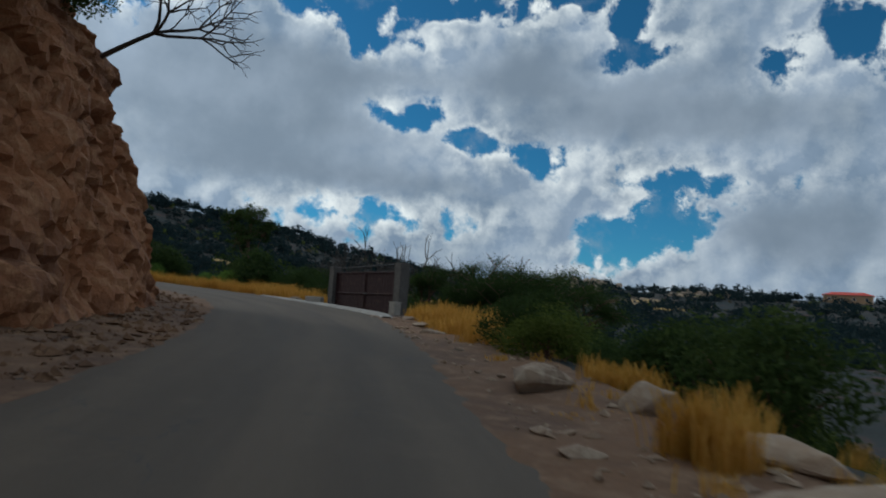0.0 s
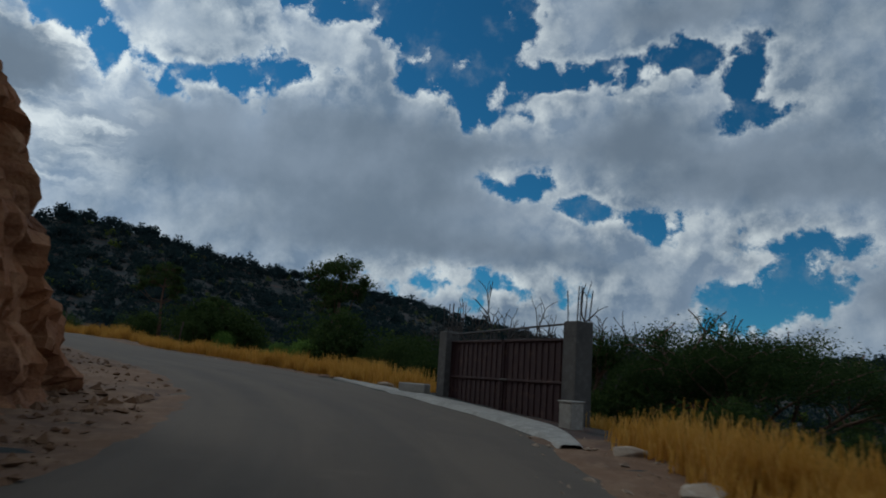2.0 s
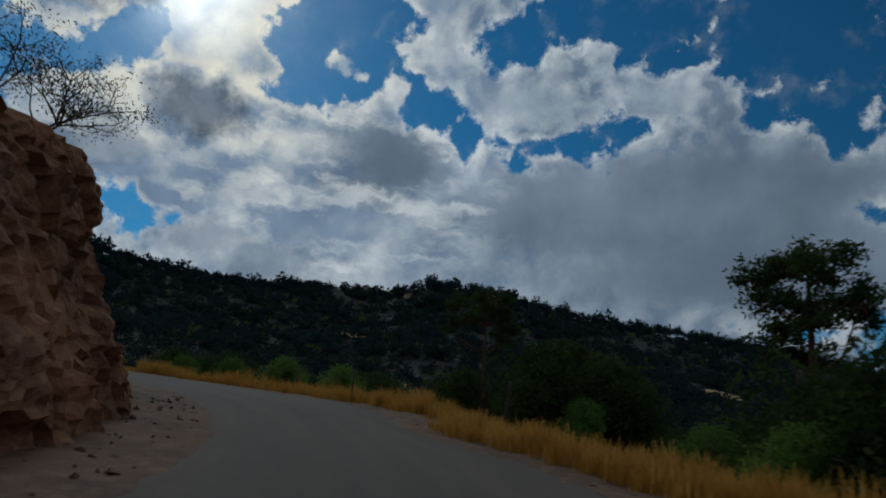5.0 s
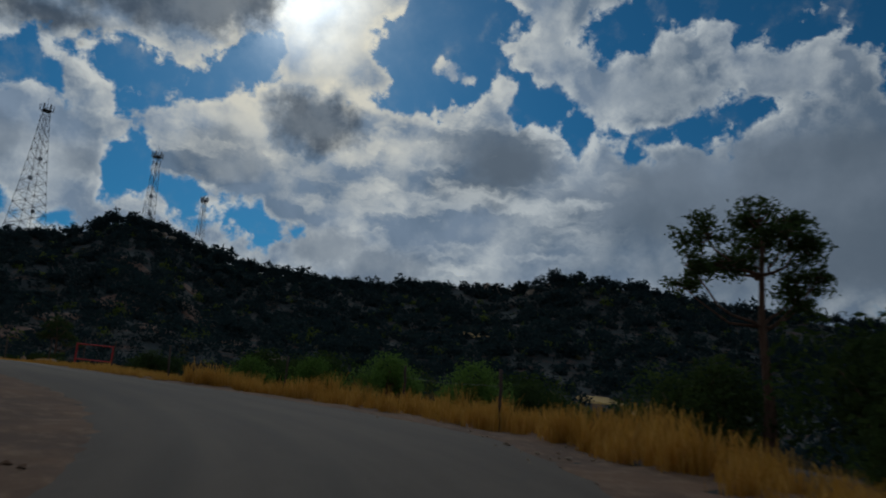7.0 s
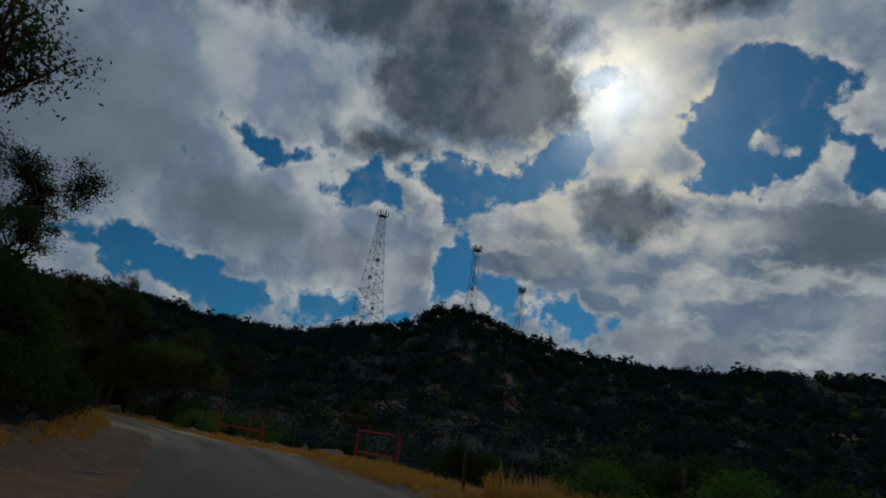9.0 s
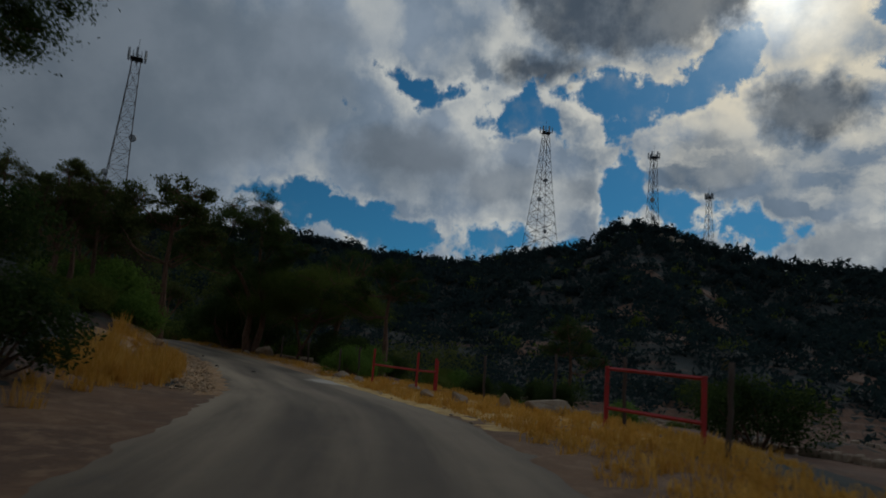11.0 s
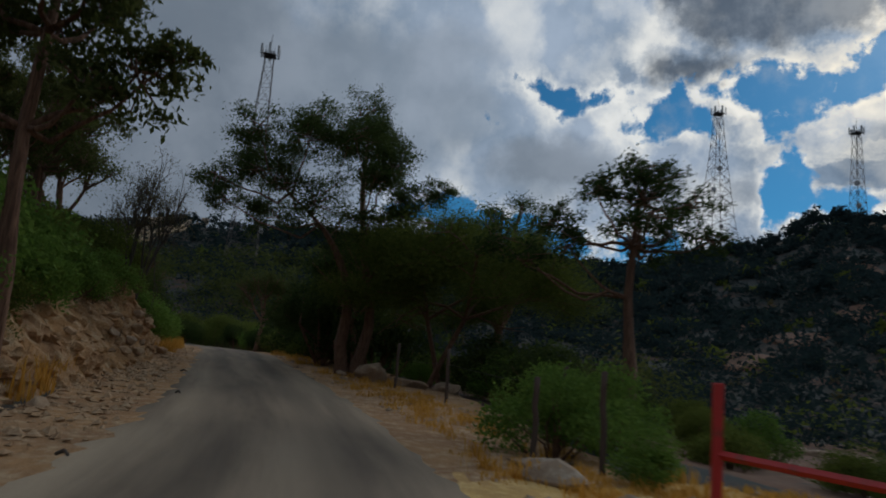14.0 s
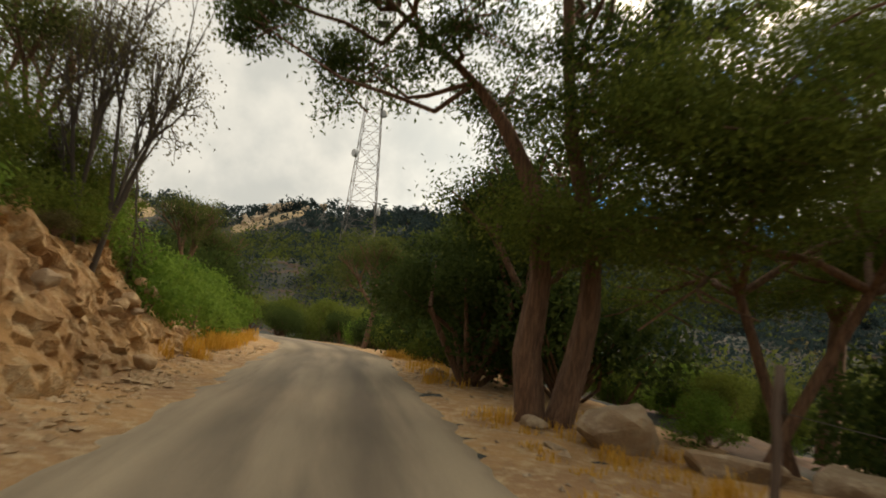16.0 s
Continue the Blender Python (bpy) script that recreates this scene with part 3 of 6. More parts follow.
# the ring of hills: azimuth, degrees of elevation of the skyline, distance
HILLS = np.array([(-180, 4, 500), (-90, 3, 450), (-60, 2.6, 430), (-32, 3, 420), (-26, 3.4, 420), (-22, 3.1, 420), (-17, 3.7, 420), (-12, 3, 420),
                  (-5, 3.6, 400), (2, 5.1, 390), (8, 6.5, 380), (16, 7.8, 370), (21, 8.4, 360), (25, 9.2, 350), (29, 10, 345), (34, 11, 338), (38, 11.1, 335),
                  (41, 9.9, 335), (45, 10, 330), (49, 10.1, 325), (54, 9.7, 318), (60, 10.1, 313), (66, 10.9, 300), (70, 12.5, 288), (73, 13.3, 285),
                  (77, 11.4, 283), (80, 10.8, 283), (86, 9.4, 280), (92, 9.8, 278), (99, 10.3, 275), (104, 10, 275), (110, 10, 275),
                  (116, 10, 275), (121, 8.8, 290), (131, 9.5, 290), (150, 9, 320), (180, 4, 500)])


def height(x, y):
    """Height of the ground."""
    x, y = np.asarray(x, float), np.asarray(y, float)
    s, l, zr = road_sl(np.stack([x.ravel(), y.ravel()], 1))
    s, l, zr = s.reshape(x.shape), l.reshape(x.shape), zr.reshape(x.shape)
    er, elf = edge_right(s), edge_left(s)
    # right of the road: a shoulder, then down into the valley
    r = np.maximum(l - er, 0)
    shoulder = np.interp(s, [0, 20, 40, 60, 80, 96, 110, 125, 150], [2.2, 1.6, 2.0, 3.0, 2.5, 3.5, 3.0, 2.5, 2.0])
    depth = np.interp(s, [-20, 0, 20, 45, 60, 75, 95, 110, 140], [5.5, 5.5, 5.0, 4.0, 2.2, 1.6, 1.4, 1.3, 1.6])
    u = np.clip((r - shoulder) / 14.0, 0, 1)
    right = -depth * (u * u * (3 - 2 * u)) - 0.015 * np.maximum(r - 16, 0) + 0.05 * wobble(x, y, 1.6, 3.0) * np.clip(r, 0, 1)
    right = right + 0.5 * wobble(x, y, 9.0, 1.0) * np.clip((r - shoulder) / 5, 0, 1)
    # left of the road: a cut bank, then the hill
    q = np.maximum(elf - l, 0)
    foot = np.interp(s, [-10, 0, 20, 28, 34, 44, 60, 95, 104, 112, 122, 130, 145], [3.2, 3.0, 2.4, 3.0, 4.5, 3.0, 3.0, 2.5, 2.4, 1.9, 1.7, 1.7, 1.9])
    bank = np.interp(s, [-40, -10, 10, 24, 29, 34, 42, 50, 60, 68, 80, 95, 103, 112, 118, 126, 136, 146, 160],
                     [5, 7.5, 8.5, 8.0, 4.5, 1.2, 2.0, 5.2, 5.4, 3.8, 2.2, 2.4, 1.3, 1.2, 1.6, 1.9, 1.8, 1.2, 0.8])
    run = np.interp(s, [-40, 20, 28, 34, 45, 60, 80, 100, 112, 126, 150], [4.0, 4.0, 4.5, 4.5, 3.8, 3.8, 3.5, 3.0, 2.4, 2.4, 2.4])
    v = np.clip((q - foot) / run, 0, 1)
    left = bank * (v * v * (3 - 2 * v)) + 0.05 * q * np.clip(q, 0, 1) + 0.30 * np.maximum(q - foot - run, 0)
    left = left + 0.06 * wobble(x, y, 1.3, 5.0) * np.clip(q, 0, 1) + (0.25 * wobble(x, y, 2.7, 7.0)) * v
    near = zr - 0.06 + np.where(l > 0, right, left)
    # the hills around
    dx, dy = x - HUB[0], y - HUB[1]
    R = np.hypot(dx, dy)
    az = np.degrees(np.arctan2(-dx, dy))
    elev = np.interp(az, HILLS[:, 0], HILLS[:, 1])
    far = np.interp(az, HILLS[:, 0], HILLS[:, 2])
    top = far * np.tan(np.radians(elev)) + 2.5
    base = np.interp(az, [-180, -10, 25, 60, 110, 180], [-1.5, -1.5, 0.5, 3.0, 5.0, 5.0])
    g = R / far
    rise = np.clip((g - 0.28) / 0.72, 0, 1)
    hill = base + (top - base) * (0.45 * rise + 0.55 * rise * rise)
    hill = np.where(g > 1, top * np.clip(1.0 - (g - 1) * 0.5, 0.15, 1), hill)
    hill = hill + 2.2 * wobble(x, y, 31.0, 2.0) * np.clip(rise * 3, 0, 1) * np.clip(np.abs(g - 1) * 8, 0.15, 1)
    fade = np.clip((np.abs(l) - 22) / 55, 0, 1)
    fade = fade * fade * (3 - 2 * fade)
    ends = np.clip((np.abs(s - 55) - 120) / 40, 0, 1)
    out = near * (1 - fade) * (1 - ends) + hill * (1 - (1 - fade) * (1 - ends))
    # old field terraces on the valley side
    field = np.clip((l - er - 6.0) / 5, 0, 1) * np.clip((s - 88) / 8, 0, 1) * np.clip((160 - s) / 20, 0, 1) * np.clip((95 - l) / 20, 0, 1)
    u = out / 0.8 + 0.12 * wobble(x, y, 14.0, 9.0)
    fr = u - np.floor(u)
    k = np.clip((fr - 0.72) / 0.28, 0, 1)
    return out + field * 0.8 * (k * k * (3 - 2 * k) - fr)


def height_at(x, y):
    return float(height(np.array([x]), np.array([y]))[0])


def axis(lo, hi, step, out_lo, out_hi):
    """Even steps from lo to hi, then growing ones out to the horizon."""
    a = list(np.arange(lo, hi + step / 2, step))
    g, d = hi, step
    while g < out_hi:
        d *= 1.13
        g += d
        a.append(g)
    g, d = lo, step
    while g > out_lo:
        d *= 1.13
        g -= d
        a.insert(0, g)
    return np.array(a)


def build_ground():
    xs, ys = axis(-140, 24, 0.6, -4300, 4300), axis(-12, 96, 0.6, -4300, 4300)
    X, Y = np.meshgrid(xs, ys)
    Z = height(X, Y)
    nx, ny = len(xs), len(ys)
    v = np.stack([X.ravel(), Y.ravel(), Z.ravel()], 1)
    i = np.arange(nx * ny).reshape(ny, nx)
    f = np.stack([i[:-1, :-1].ravel(), i[:-1, 1:].ravel(), i[1:, 1:].ravel(), i[1:, :-1].ravel()], 1)
    me = bpy.data.meshes.new("ground")
    me.vertices.add(len(v))
    me.vertices.foreach_set("co", v.ravel())
    me.loops.add(f.size)
    me.loops.foreach_set("vertex_index", f.ravel())
    me.polygons.add(len(f))
    me.polygons.foreach_set("loop_start", np.arange(0, f.size, 4))
    me.polygons.foreach_set("use_smooth", np.ones(len(f), bool))
    me.update(calc_edges=True)
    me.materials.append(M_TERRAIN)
    return tagged(new("ground", me), "dark scrubby hillside falling to a valley, haze blue put into its colour", "ground", kind="structure")


ground = build_ground()


def strip(name, s_from, s_to, left, right, dz, mat, label, category, step=0.5, across=8, uneven=0.0, crown=0.0):
    """A sheet along the road between two lines left(s) and right(s), dz over the ground."""
    ss = np.arange(s_from, s_to, step)
    V, F = [], []
    for i, s in enumerate(ss):
        a, b = left(s), right(s)
        for j in range(across + 1):
            l = a + (b - a) * j / across
            p = at_road(s, l)
            edge = uneven * (noise.noise((s * 0.9, j * 3.7, 1.0)) + 0.6 * noise.noise((s * 3.1, j * 5.1, 4.0))) if j in (0, across) else 0.0
            k = int(np.argmin(np.abs(ARC - s)))
            side = Vector((RIGHT[k][0], RIGHT[k][1], 0))
            p = p + side * edge
            u = 2 * j / across - 1
            V.append((p.x, p.y, p.z + dz + crown * (1 - u * u) - (0.07 if j in (0, across) else 0)))
    n = across + 1
    for i in range(len(ss) - 1):
        for j in range(across):
            a = i * n + j
            F.append((a, a + 1, a + n + 1, a + n))
    ob = mesh_object(name, V, F, mat)
    along = ob.data.uv_layers.new(name="along")
    for loop in ob.data.loops:
        i, j = divmod(loop.vertex_index, n)
        a, b = left(ss[i]), right(ss[i])
        along.data[loop.index].uv = (ss[i], a + (b - a) * j / across)
    return tagged(ob, label, category, kind="structure")


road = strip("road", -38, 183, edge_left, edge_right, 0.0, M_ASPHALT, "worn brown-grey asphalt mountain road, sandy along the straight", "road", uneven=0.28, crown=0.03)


# ---- cut banks beside the road ----
def chunks(q):
    """Broken rock: a random step for each lump, and how near its crack is."""
    d, c = noise.voronoi(q)
    return noise.cell(c[0] * 7.3 + Vector((0.31, 0.17, 0.23))), min(1.0, (d[1] - d[0]) * 4.0)


def cut_bank(name, s_from, s_to, foot, lean, tall, amp, size, mat, label, seed, turn=0.0, overhang=(), fine=0.0):
    """A steep face of rock or earth left of the road: foot(s) is where it stands, lean(s) how far it falls back, tall(s) its height.
    Over the last turn metres it bends away from the road. Its top runs back into the hill. overhang: s, height, reach, length, depth."""
    ss = np.arange(s_from, s_to, 0.17 if amp > 0.43 else 0.11)
    rows = int(max(24, min(52, tall((s_from + s_to) / 2) * 8)))
    V, F = [], []
    for i, s in enumerate(ss):
        k = max(0.0, (s - (s_to - turn)) / turn) if turn else 0.0
        back = 7.0 * k * k
        h = tall(s) * (1 + 0.12 * noise.noise((s * 0.35, seed, 0.0)) + 0.22 * fine * noise.fractal((s * 0.9, seed, 2.0), 0.8, 2.1, 3))
        for j in range(rows + 5):
            u = min(j / rows, 1.0)
            v = -0.4 + (h + 0.4) * u
            over = max(0, j - rows)
            l = foot(s) - lean(s) * u ** 1.2 - back - over * 1.1
            for so, zo, reach, ls, lz in overhang:
                l += reach * math.exp(-((s - so) / ls) ** 4 - ((v - zo) / lz) ** 4)
            q = Vector((s, v * 0.8, seed)) / size
            big = noise.fractal(q, 0.9, 2.1, 4)
            r1, e1 = chunks(Vector((s * 0.75 + 0.3 * v, v * 0.9, seed)) / size * 2.0 + noise.noise_vector(q * 2) * 0.25)
            r2, e2 = chunks(Vector((s, v * 1.3, seed + 4)) / size * 5.0)
            f = min(1.0, j / 4) * (1.0 if not over else 0.5)
            d = amp * (0.85 * big + 0.42 * (r1 - 0.5) - 0.30 * (1 - e1) ** 2 + 0.26 * (r2 - 0.5) - 0.16 * (1 - e2) ** 2 + 0.14 * noise.noise(q * 9.0) + 0.10 * noise.noise(q * 19.0)) * f
            d += fine * f * (0.10 * noise.fractal(Vector((s * 2.6, v * 0.9, seed)), 0.8, 2.2, 3) - 0.05 * abs(noise.noise((s * 3.1, v * 7.0, seed))))
            p = at_road(s - 0.3 * d, l + d)
            V.append((p.x, p.y, p.z + v + over * 0.25 + 0.25 * amp * noise.noise(q * 2.3) * f))
    n = rows + 5
    for i in range(len(ss) - 1):
        for j in range(n - 1):
            a = i * n + j
            F.append((a, a + 1, a + n + 1, a + n))
    return tagged(mesh_object(name, V, F, mat, smooth=False), label, "cliff", kind="structure")


def curve(*pairs):
    a = np.array(pairs, float)
    return lambda s: float(np.interp(s, a[:, 0], a[:, 1]))


cut_bank("cliff_1", -16, 34.5, curve((-16, -6.2), (10, -5.4), (18, -4.8), (24, -4.2), (29, -4.15), (34, -4.8)), curve((-16, 3.4), (15, 3.2), (22, 3.2), (28, 3.2), (34, 3.2)),
         curve((-16, 8.0), (5, 9.5), (20, 9.2), (28, 8.4), (31, 6.5), (34, 3.0)), 0.6, 2.6, M_CLIFF,
         "reddish brown rock cliff cut beside the road", 3.0, turn=5.0, overhang=((28.0, 7.5, 0.45, 2.6, 0.7), (27.5, 6.1, -0.45, 3.0, 0.5)))
cut_bank("cliff_2", 40, 70, curve((40, -5.2), (45, -3.9), (50, -3.6), (60, -4.1), (70, -5.3)), curve((40, 2.2), (50, 1.9), (60, 2.2), (70, 3.0)),
         curve((40, 2.0), (45, 4.4), (49, 5.6), (58, 5.6), (64, 4.2), (70, 2.2)), 0.45, 2.0, M_CLIFF, "dark brown earth bank in shade above the road", 11.0, turn=4.0)
cut_bank("cliff_3", 108, 152, curve((108, -4.3), (113, -3.7), (118, -3.3), (126, -3.1), (132, -3.1), (140, -3.4), (152, -3.9)), curve((108, 1.5), (118, 1.4), (127, 1.3), (133, 1.3), (140, 1.5), (152, 1.5)),
         curve((108, 0.7), (113, 0.9), (118, 1.25), (126, 1.75), (131, 2.2), (138, 1.8), (145, 1.1), (152, 0.7)), 0.26, 0.8, M_BANK,
         "crumbling orange earth bank with embedded stones", 21.0, turn=4.0, fine=1.0)


# ---- concrete at the gate, dirt shoulders ----
strip("pavement_1", 25.5, 39.5, lambda s: float(edge_right(s)) - 0.12, lambda s: float(edge_right(s)) + np.interp(s, [25, 28, 33, 36, 39.5], [0.15, 1.0, 0.9, 0.55, 0.1]),
      0.02, M_CONCRETE, "pale cracked concrete apron before the gate", "pavement", uneven=0.12)


def shoulder(name, s_from, s_to, a, b, mat, label):
    """A dirt margin that follows the ground."""
    ss = np.arange(s_from, s_to, 0.4)
    n = 9
    P = []
    for s in ss:
        for j in range(n):
            l = a(s) + (b(s) - a(s)) * j / (n - 1)
            if j in (0, n - 1):
                l += 0.35 * noise.noise((s * 0.8, j * 2.0, 8.0))
            p = at_road(s, l)
            P.append((p.x, p.y, j in (0, n - 1), s, l))
    P = np.array(P)
    Z = height(P[:, 0], P[:, 1])
    V = []
    for (x, y, rim, s, l), z in zip(P, Z):
        V.append((x, y, z + (-0.05 if rim else 0.03 + 0.05 * noise.noise((s * 1.9, l * 1.9, 3.0)))))
    F = [(i * n + j, i * n + j + 1, (i + 1) * n + j + 1, (i + 1) * n + j) for i in range(len(ss) - 1) for j in range(n - 1)]
    return tagged(mesh_object(name, V, F, mat), label, "ground", kind="structure")


shoulder("ground_right_1", -20, 27, lambda s: float(edge_right(s)) - 0.75, lambda s: float(edge_right(s)) + 2.8, M_DIRT, "bare brown dirt verge above the slope")
shoulder("ground_right_2", 40, 98, lambda s: float(edge_right(s)) - 0.75, lambda s: float(edge_right(s)) + 3.0, M_DIRT, "brown dirt verge with dry grass")
shoulder("ground_left_1", -16, 101, lambda s: float(edge_left(s)) - 3.2, lambda s: float(edge_left(s)) + 0.8, M_DIRT, "dirt and rubble at the foot of the cliff")
shoulder("ground_left_2", 98, 160, lambda s: float(edge_left(s)) - float(np.interp(s, [98, 106], [0.3, 1.4])), lambda s: float(edge_left(s)) + 0.8, M_BANK, "sandy dirt at the foot of the bank")
shoulder("ground_right_4", 95, 114, lambda s: float(edge_right(s)) - 0.7, lambda s: float(edge_right(s)) + 4.4, M_STRAW, "trodden golden straw on the verge")
shoulder("ground_right_3", 113, 165, lambda s: float(edge_right(s)) - 0.75, lambda s: float(edge_right(s)) + float(np.interp(s, [113, 118, 123, 128, 165], [2.6, 3.6, 4.4, 5.2, 5.4])), M_BANK, "sandy orange dirt verge with stones")


def field_sheet():
    """The ploughed terraces on the valley side."""
    ss, ls = np.arange(90, 142, 0.8), np.arange(7.5, 78, 0.9)
    P = np.array([tuple(at_road(s, l)) for s in ss for l in ls])
    Z = height(P[:, 0], P[:, 1]) + 0.05 + 0.05 * wobble(P[:, 0], P[:, 1], 1.1, 2.0)
    n = len(ls)
    rim = np.array([(i in (0, len(ss) - 1)) or (j in (0, n - 1)) for i in range(len(ss)) for j in range(n)])
    V = np.c_[P[:, :2], Z - 0.3 * rim]
    F = [(i * n + j, i * n + j + 1, (i + 1) * n + j + 1, (i + 1) * n + j) for i in range(len(ss) - 1) for j in range(n - 1)]
    return tagged(mesh_object("ground_field", V, F, M_FIELD), "bare reddish brown field terraces below the road", "ground", kind="structure")


field_sheet()


def pole(name, points, r, mat, parent, sides=5):
    """One bent bar through the points."""
    V, F = [], []
    for i, p in enumerate(points):
        for k in range(sides):
            a = k * math.tau / sides
            V.append((p.x + math.cos(a) * r, p.y + math.sin(a) * r, p.z))
    for i in range(len(points) - 1):
        for k in range(sides):
            k2 = (k + 1) % sides
            F.append((i * sides + k, i * sides + k2, (i + 1) * sides + k2, (i + 1) * sides + k))
    return mesh_object(name, V, F, mat, parent)


# ---- steel lattice towers on the ridge ----
def lattice_tower(x, y, top, base_w, top_w, panels, label, dishes=2, bar=0.2):
    z0 = height_at(x, y) - 0.8
    H = top - z0
    t = thing("lattice_tower", pose(x, y, z0, 0, 0, 20), label, "tower", "towers on the ridge")

    def corner(k, u):
        w = base_w * (1 - u) ** 1.25 + top_w * (1 - (1 - u) ** 1.25)
        return Vector(((1, 1), (-1, 1), (-1, -1), (1, -1))[k]).to_3d() * (w / 2) + Vector((0, 0, H * u))
    for k in range(4):
        pole("leg", [corner(k, i / panels) for i in range(panels + 1)], bar * 0.8, M_TOWER, t)
    for k in range(4):
        bm = bmesh.new()
        for i in range(panels):
            a, b, c, d = corner(k, i / panels), corner((k + 1) % 4, i / panels), corner(k, (i + 1) / panels), corner((k + 1) % 4, (i + 1) / panels)
            beam(bm, a, d, bar)
            beam(bm, b, c, bar)
            beam(bm, c, d, bar)
        tagged(part("bracing", bm, M_TOWER, t), kind="stuff")
    bm = bmesh.new()
    add_box(bm, Matrix.Translation((0, 0, H * 0.985)), (top_w * 1.5, top_w * 1.5, 0.18))
    for k in range(4):
        beam(bm, corner(k, 1.0), corner(k, 1.0) + Vector((0, 0, 1.2)), bar)
    part("platform", bm, M_TOWER, t)
    for k in range(6):
        a = k * math.tau / 6
        bm = bmesh.new()
        add_box(bm, pose(math.cos(a) * top_w * 1.15, math.sin(a) * top_w * 1.15, H + 0.3, 0, 0, math.degrees(a)), (0.35, 0.55, 2.4), 0.05)
        part("panel_antenna", bm, M_ANTENNA, t, "grey panel antenna")
    for k in range(dishes):
        u = 0.22 + 0.2 * k
        c = corner((k * 2 + 1) % 4, u) * 1.12
        c.z = H * u
        bm = bmesh.new()
        bmesh.ops.create_cone(bm, cap_ends=True, segments=14, radius1=0.9, radius2=0.75, depth=0.7,
                              matrix=Matrix.Translation(c) @ Euler((radians(90), 0, radians(40 * k))).to_matrix().to_4x4())
        part("dish_antenna", bm, M_ANTENNA, t, "grey drum dish antenna")
    bm = bmesh.new()
    beam(bm, (0, 0, H), (0, 0, H + 4.5), 0.12)
    part("lightning_rod", bm, M_TOWER, t)
    return t


lattice_tower(-315.0, 101.0, 105.5, 10.5, 2.0, 12, "tall grey steel lattice tower with antennas on the ridge", 3, 0.12)
lattice_tower(-304.0, 140.5, 95.5, 3.8, 1.8, 9, "slim grey lattice mast with antennas on the rocky summit", 2, 0.10)
lattice_tower(-318.0, 168.0, 86.0, 3.6, 1.3, 8, "slim lattice mast far behind the ridge", 1, 0.09)
lattice_tower(-217.0, -18.0, 77.0, 7.0, 1.9, 13, "grey lattice tower above the trees beside the road", 3, 0.085)


# ---- the gate ----
def build_gate():
    a, b = Vector((-5.35, 35.35)), Vector((-1.78, 30.89))
    mid, d = (a + b) / 2, (b - a)
    z = 1.15
    g = thing("gate", pose(mid.x, mid.y, z, 0, 0, math.degrees(math.atan2(d.y, d.x))),
              "closed dark red sheet metal gate between two concrete pillars", "gate")
    half = d.length / 2

    def pillar(x, w, h, name, label):
        bm = bmesh.new()
        add_box(bm, Matrix.Translation((x, 0, h / 2 - 0.3)), (w, w, h + 0.6), 0.02)
        for v in bm.verts:
            v.co.x += 0.015 * noise.noise(v.co * 3)
        return part(name, bm, M_PILLAR, g, label)
    p1 = pillar(-half, 0.42, 2.33, "pillar", "grey rendered concrete pillar with bare steel bars on top")
    p2 = pillar(half, 0.47, 2.42, "pillar", "unfinished concrete pillar with bare steel bars on top")
    for ob, cx, k_, z0, z1 in ((p2, half, 1.0, 2.3, 3.12), (p1, -half, 0.8, 2.2, 3.05)):
        for k, (dx, dy) in enumerate(((-0.17, -0.15), (0.15, -0.17), (-0.14, 0.16), (0.17, 0.14), (0.02, 0.02))):
            bm = bmesh.new()
            beam(bm, (cx + dx * k_, dy * k_, z0), (cx + dx * 1.25 * k_ + 0.02 * k, dy * 1.1 * k_, z1 + 0.07 * (k % 3)), 0.03, 6)
            part("steel_bar", bm, M_STEEL, ob, "rusty reinforcing bar")
    w = (d.length - 0.5) / 2
    for side in (-1, 1):
        cx = side * (w / 2 + 0.012)
        bm = bmesh.new()
        add_box(bm, Matrix.Translation((cx, 0, 1.05)), (w - 0.02, 0.004, 1.95))
        for k in range(11):
            add_box(bm, Matrix.Translation((cx - w / 2 + w * (k + 0.5) / 11, -0.012, 1.05)), (0.09, 0.02, 1.93), 0.006)
        leaf = part("door_leaf", bm, M_GATE, g, "rust-red ribbed sheet metal leaf")
        for zz in (0.09, 1.05, 2.03):
            box_part("rail", Matrix.Translation((cx, -0.035, zz)), (w - 0.02, 0.045, 0.06), M_GATE, leaf)
        for xx in (-w / 2 + 0.04, w / 2 - 0.04):
            box_part("stile", Matrix.Translation((cx + xx, -0.035, 1.06)), (0.05, 0.045, 2.0), M_GATE, leaf)
    bm = bmesh.new()
    add_box(bm, Matrix.Translation((0.12, -0.07, 1.05)), (0.32, 0.03, 0.05), 0.008)
    part("bolt", bm, M_STEEL, g, "steel sliding bolt")
    bm = bmesh.new()
    beam(bm, (-half, 0, 2.24), (half, 0, 2.4), 0.05, 6)
    part("top_bar", bm, M_STEEL, g)
    for x in (-0.55, 0.2, 1.0):
        bm = bmesh.new()
        beam(bm, (x, 0, 2.03), (x, 0, 2.32 + 0.03 * x), 0.04, 6)
        part("upright", bm, M_STEEL, g)


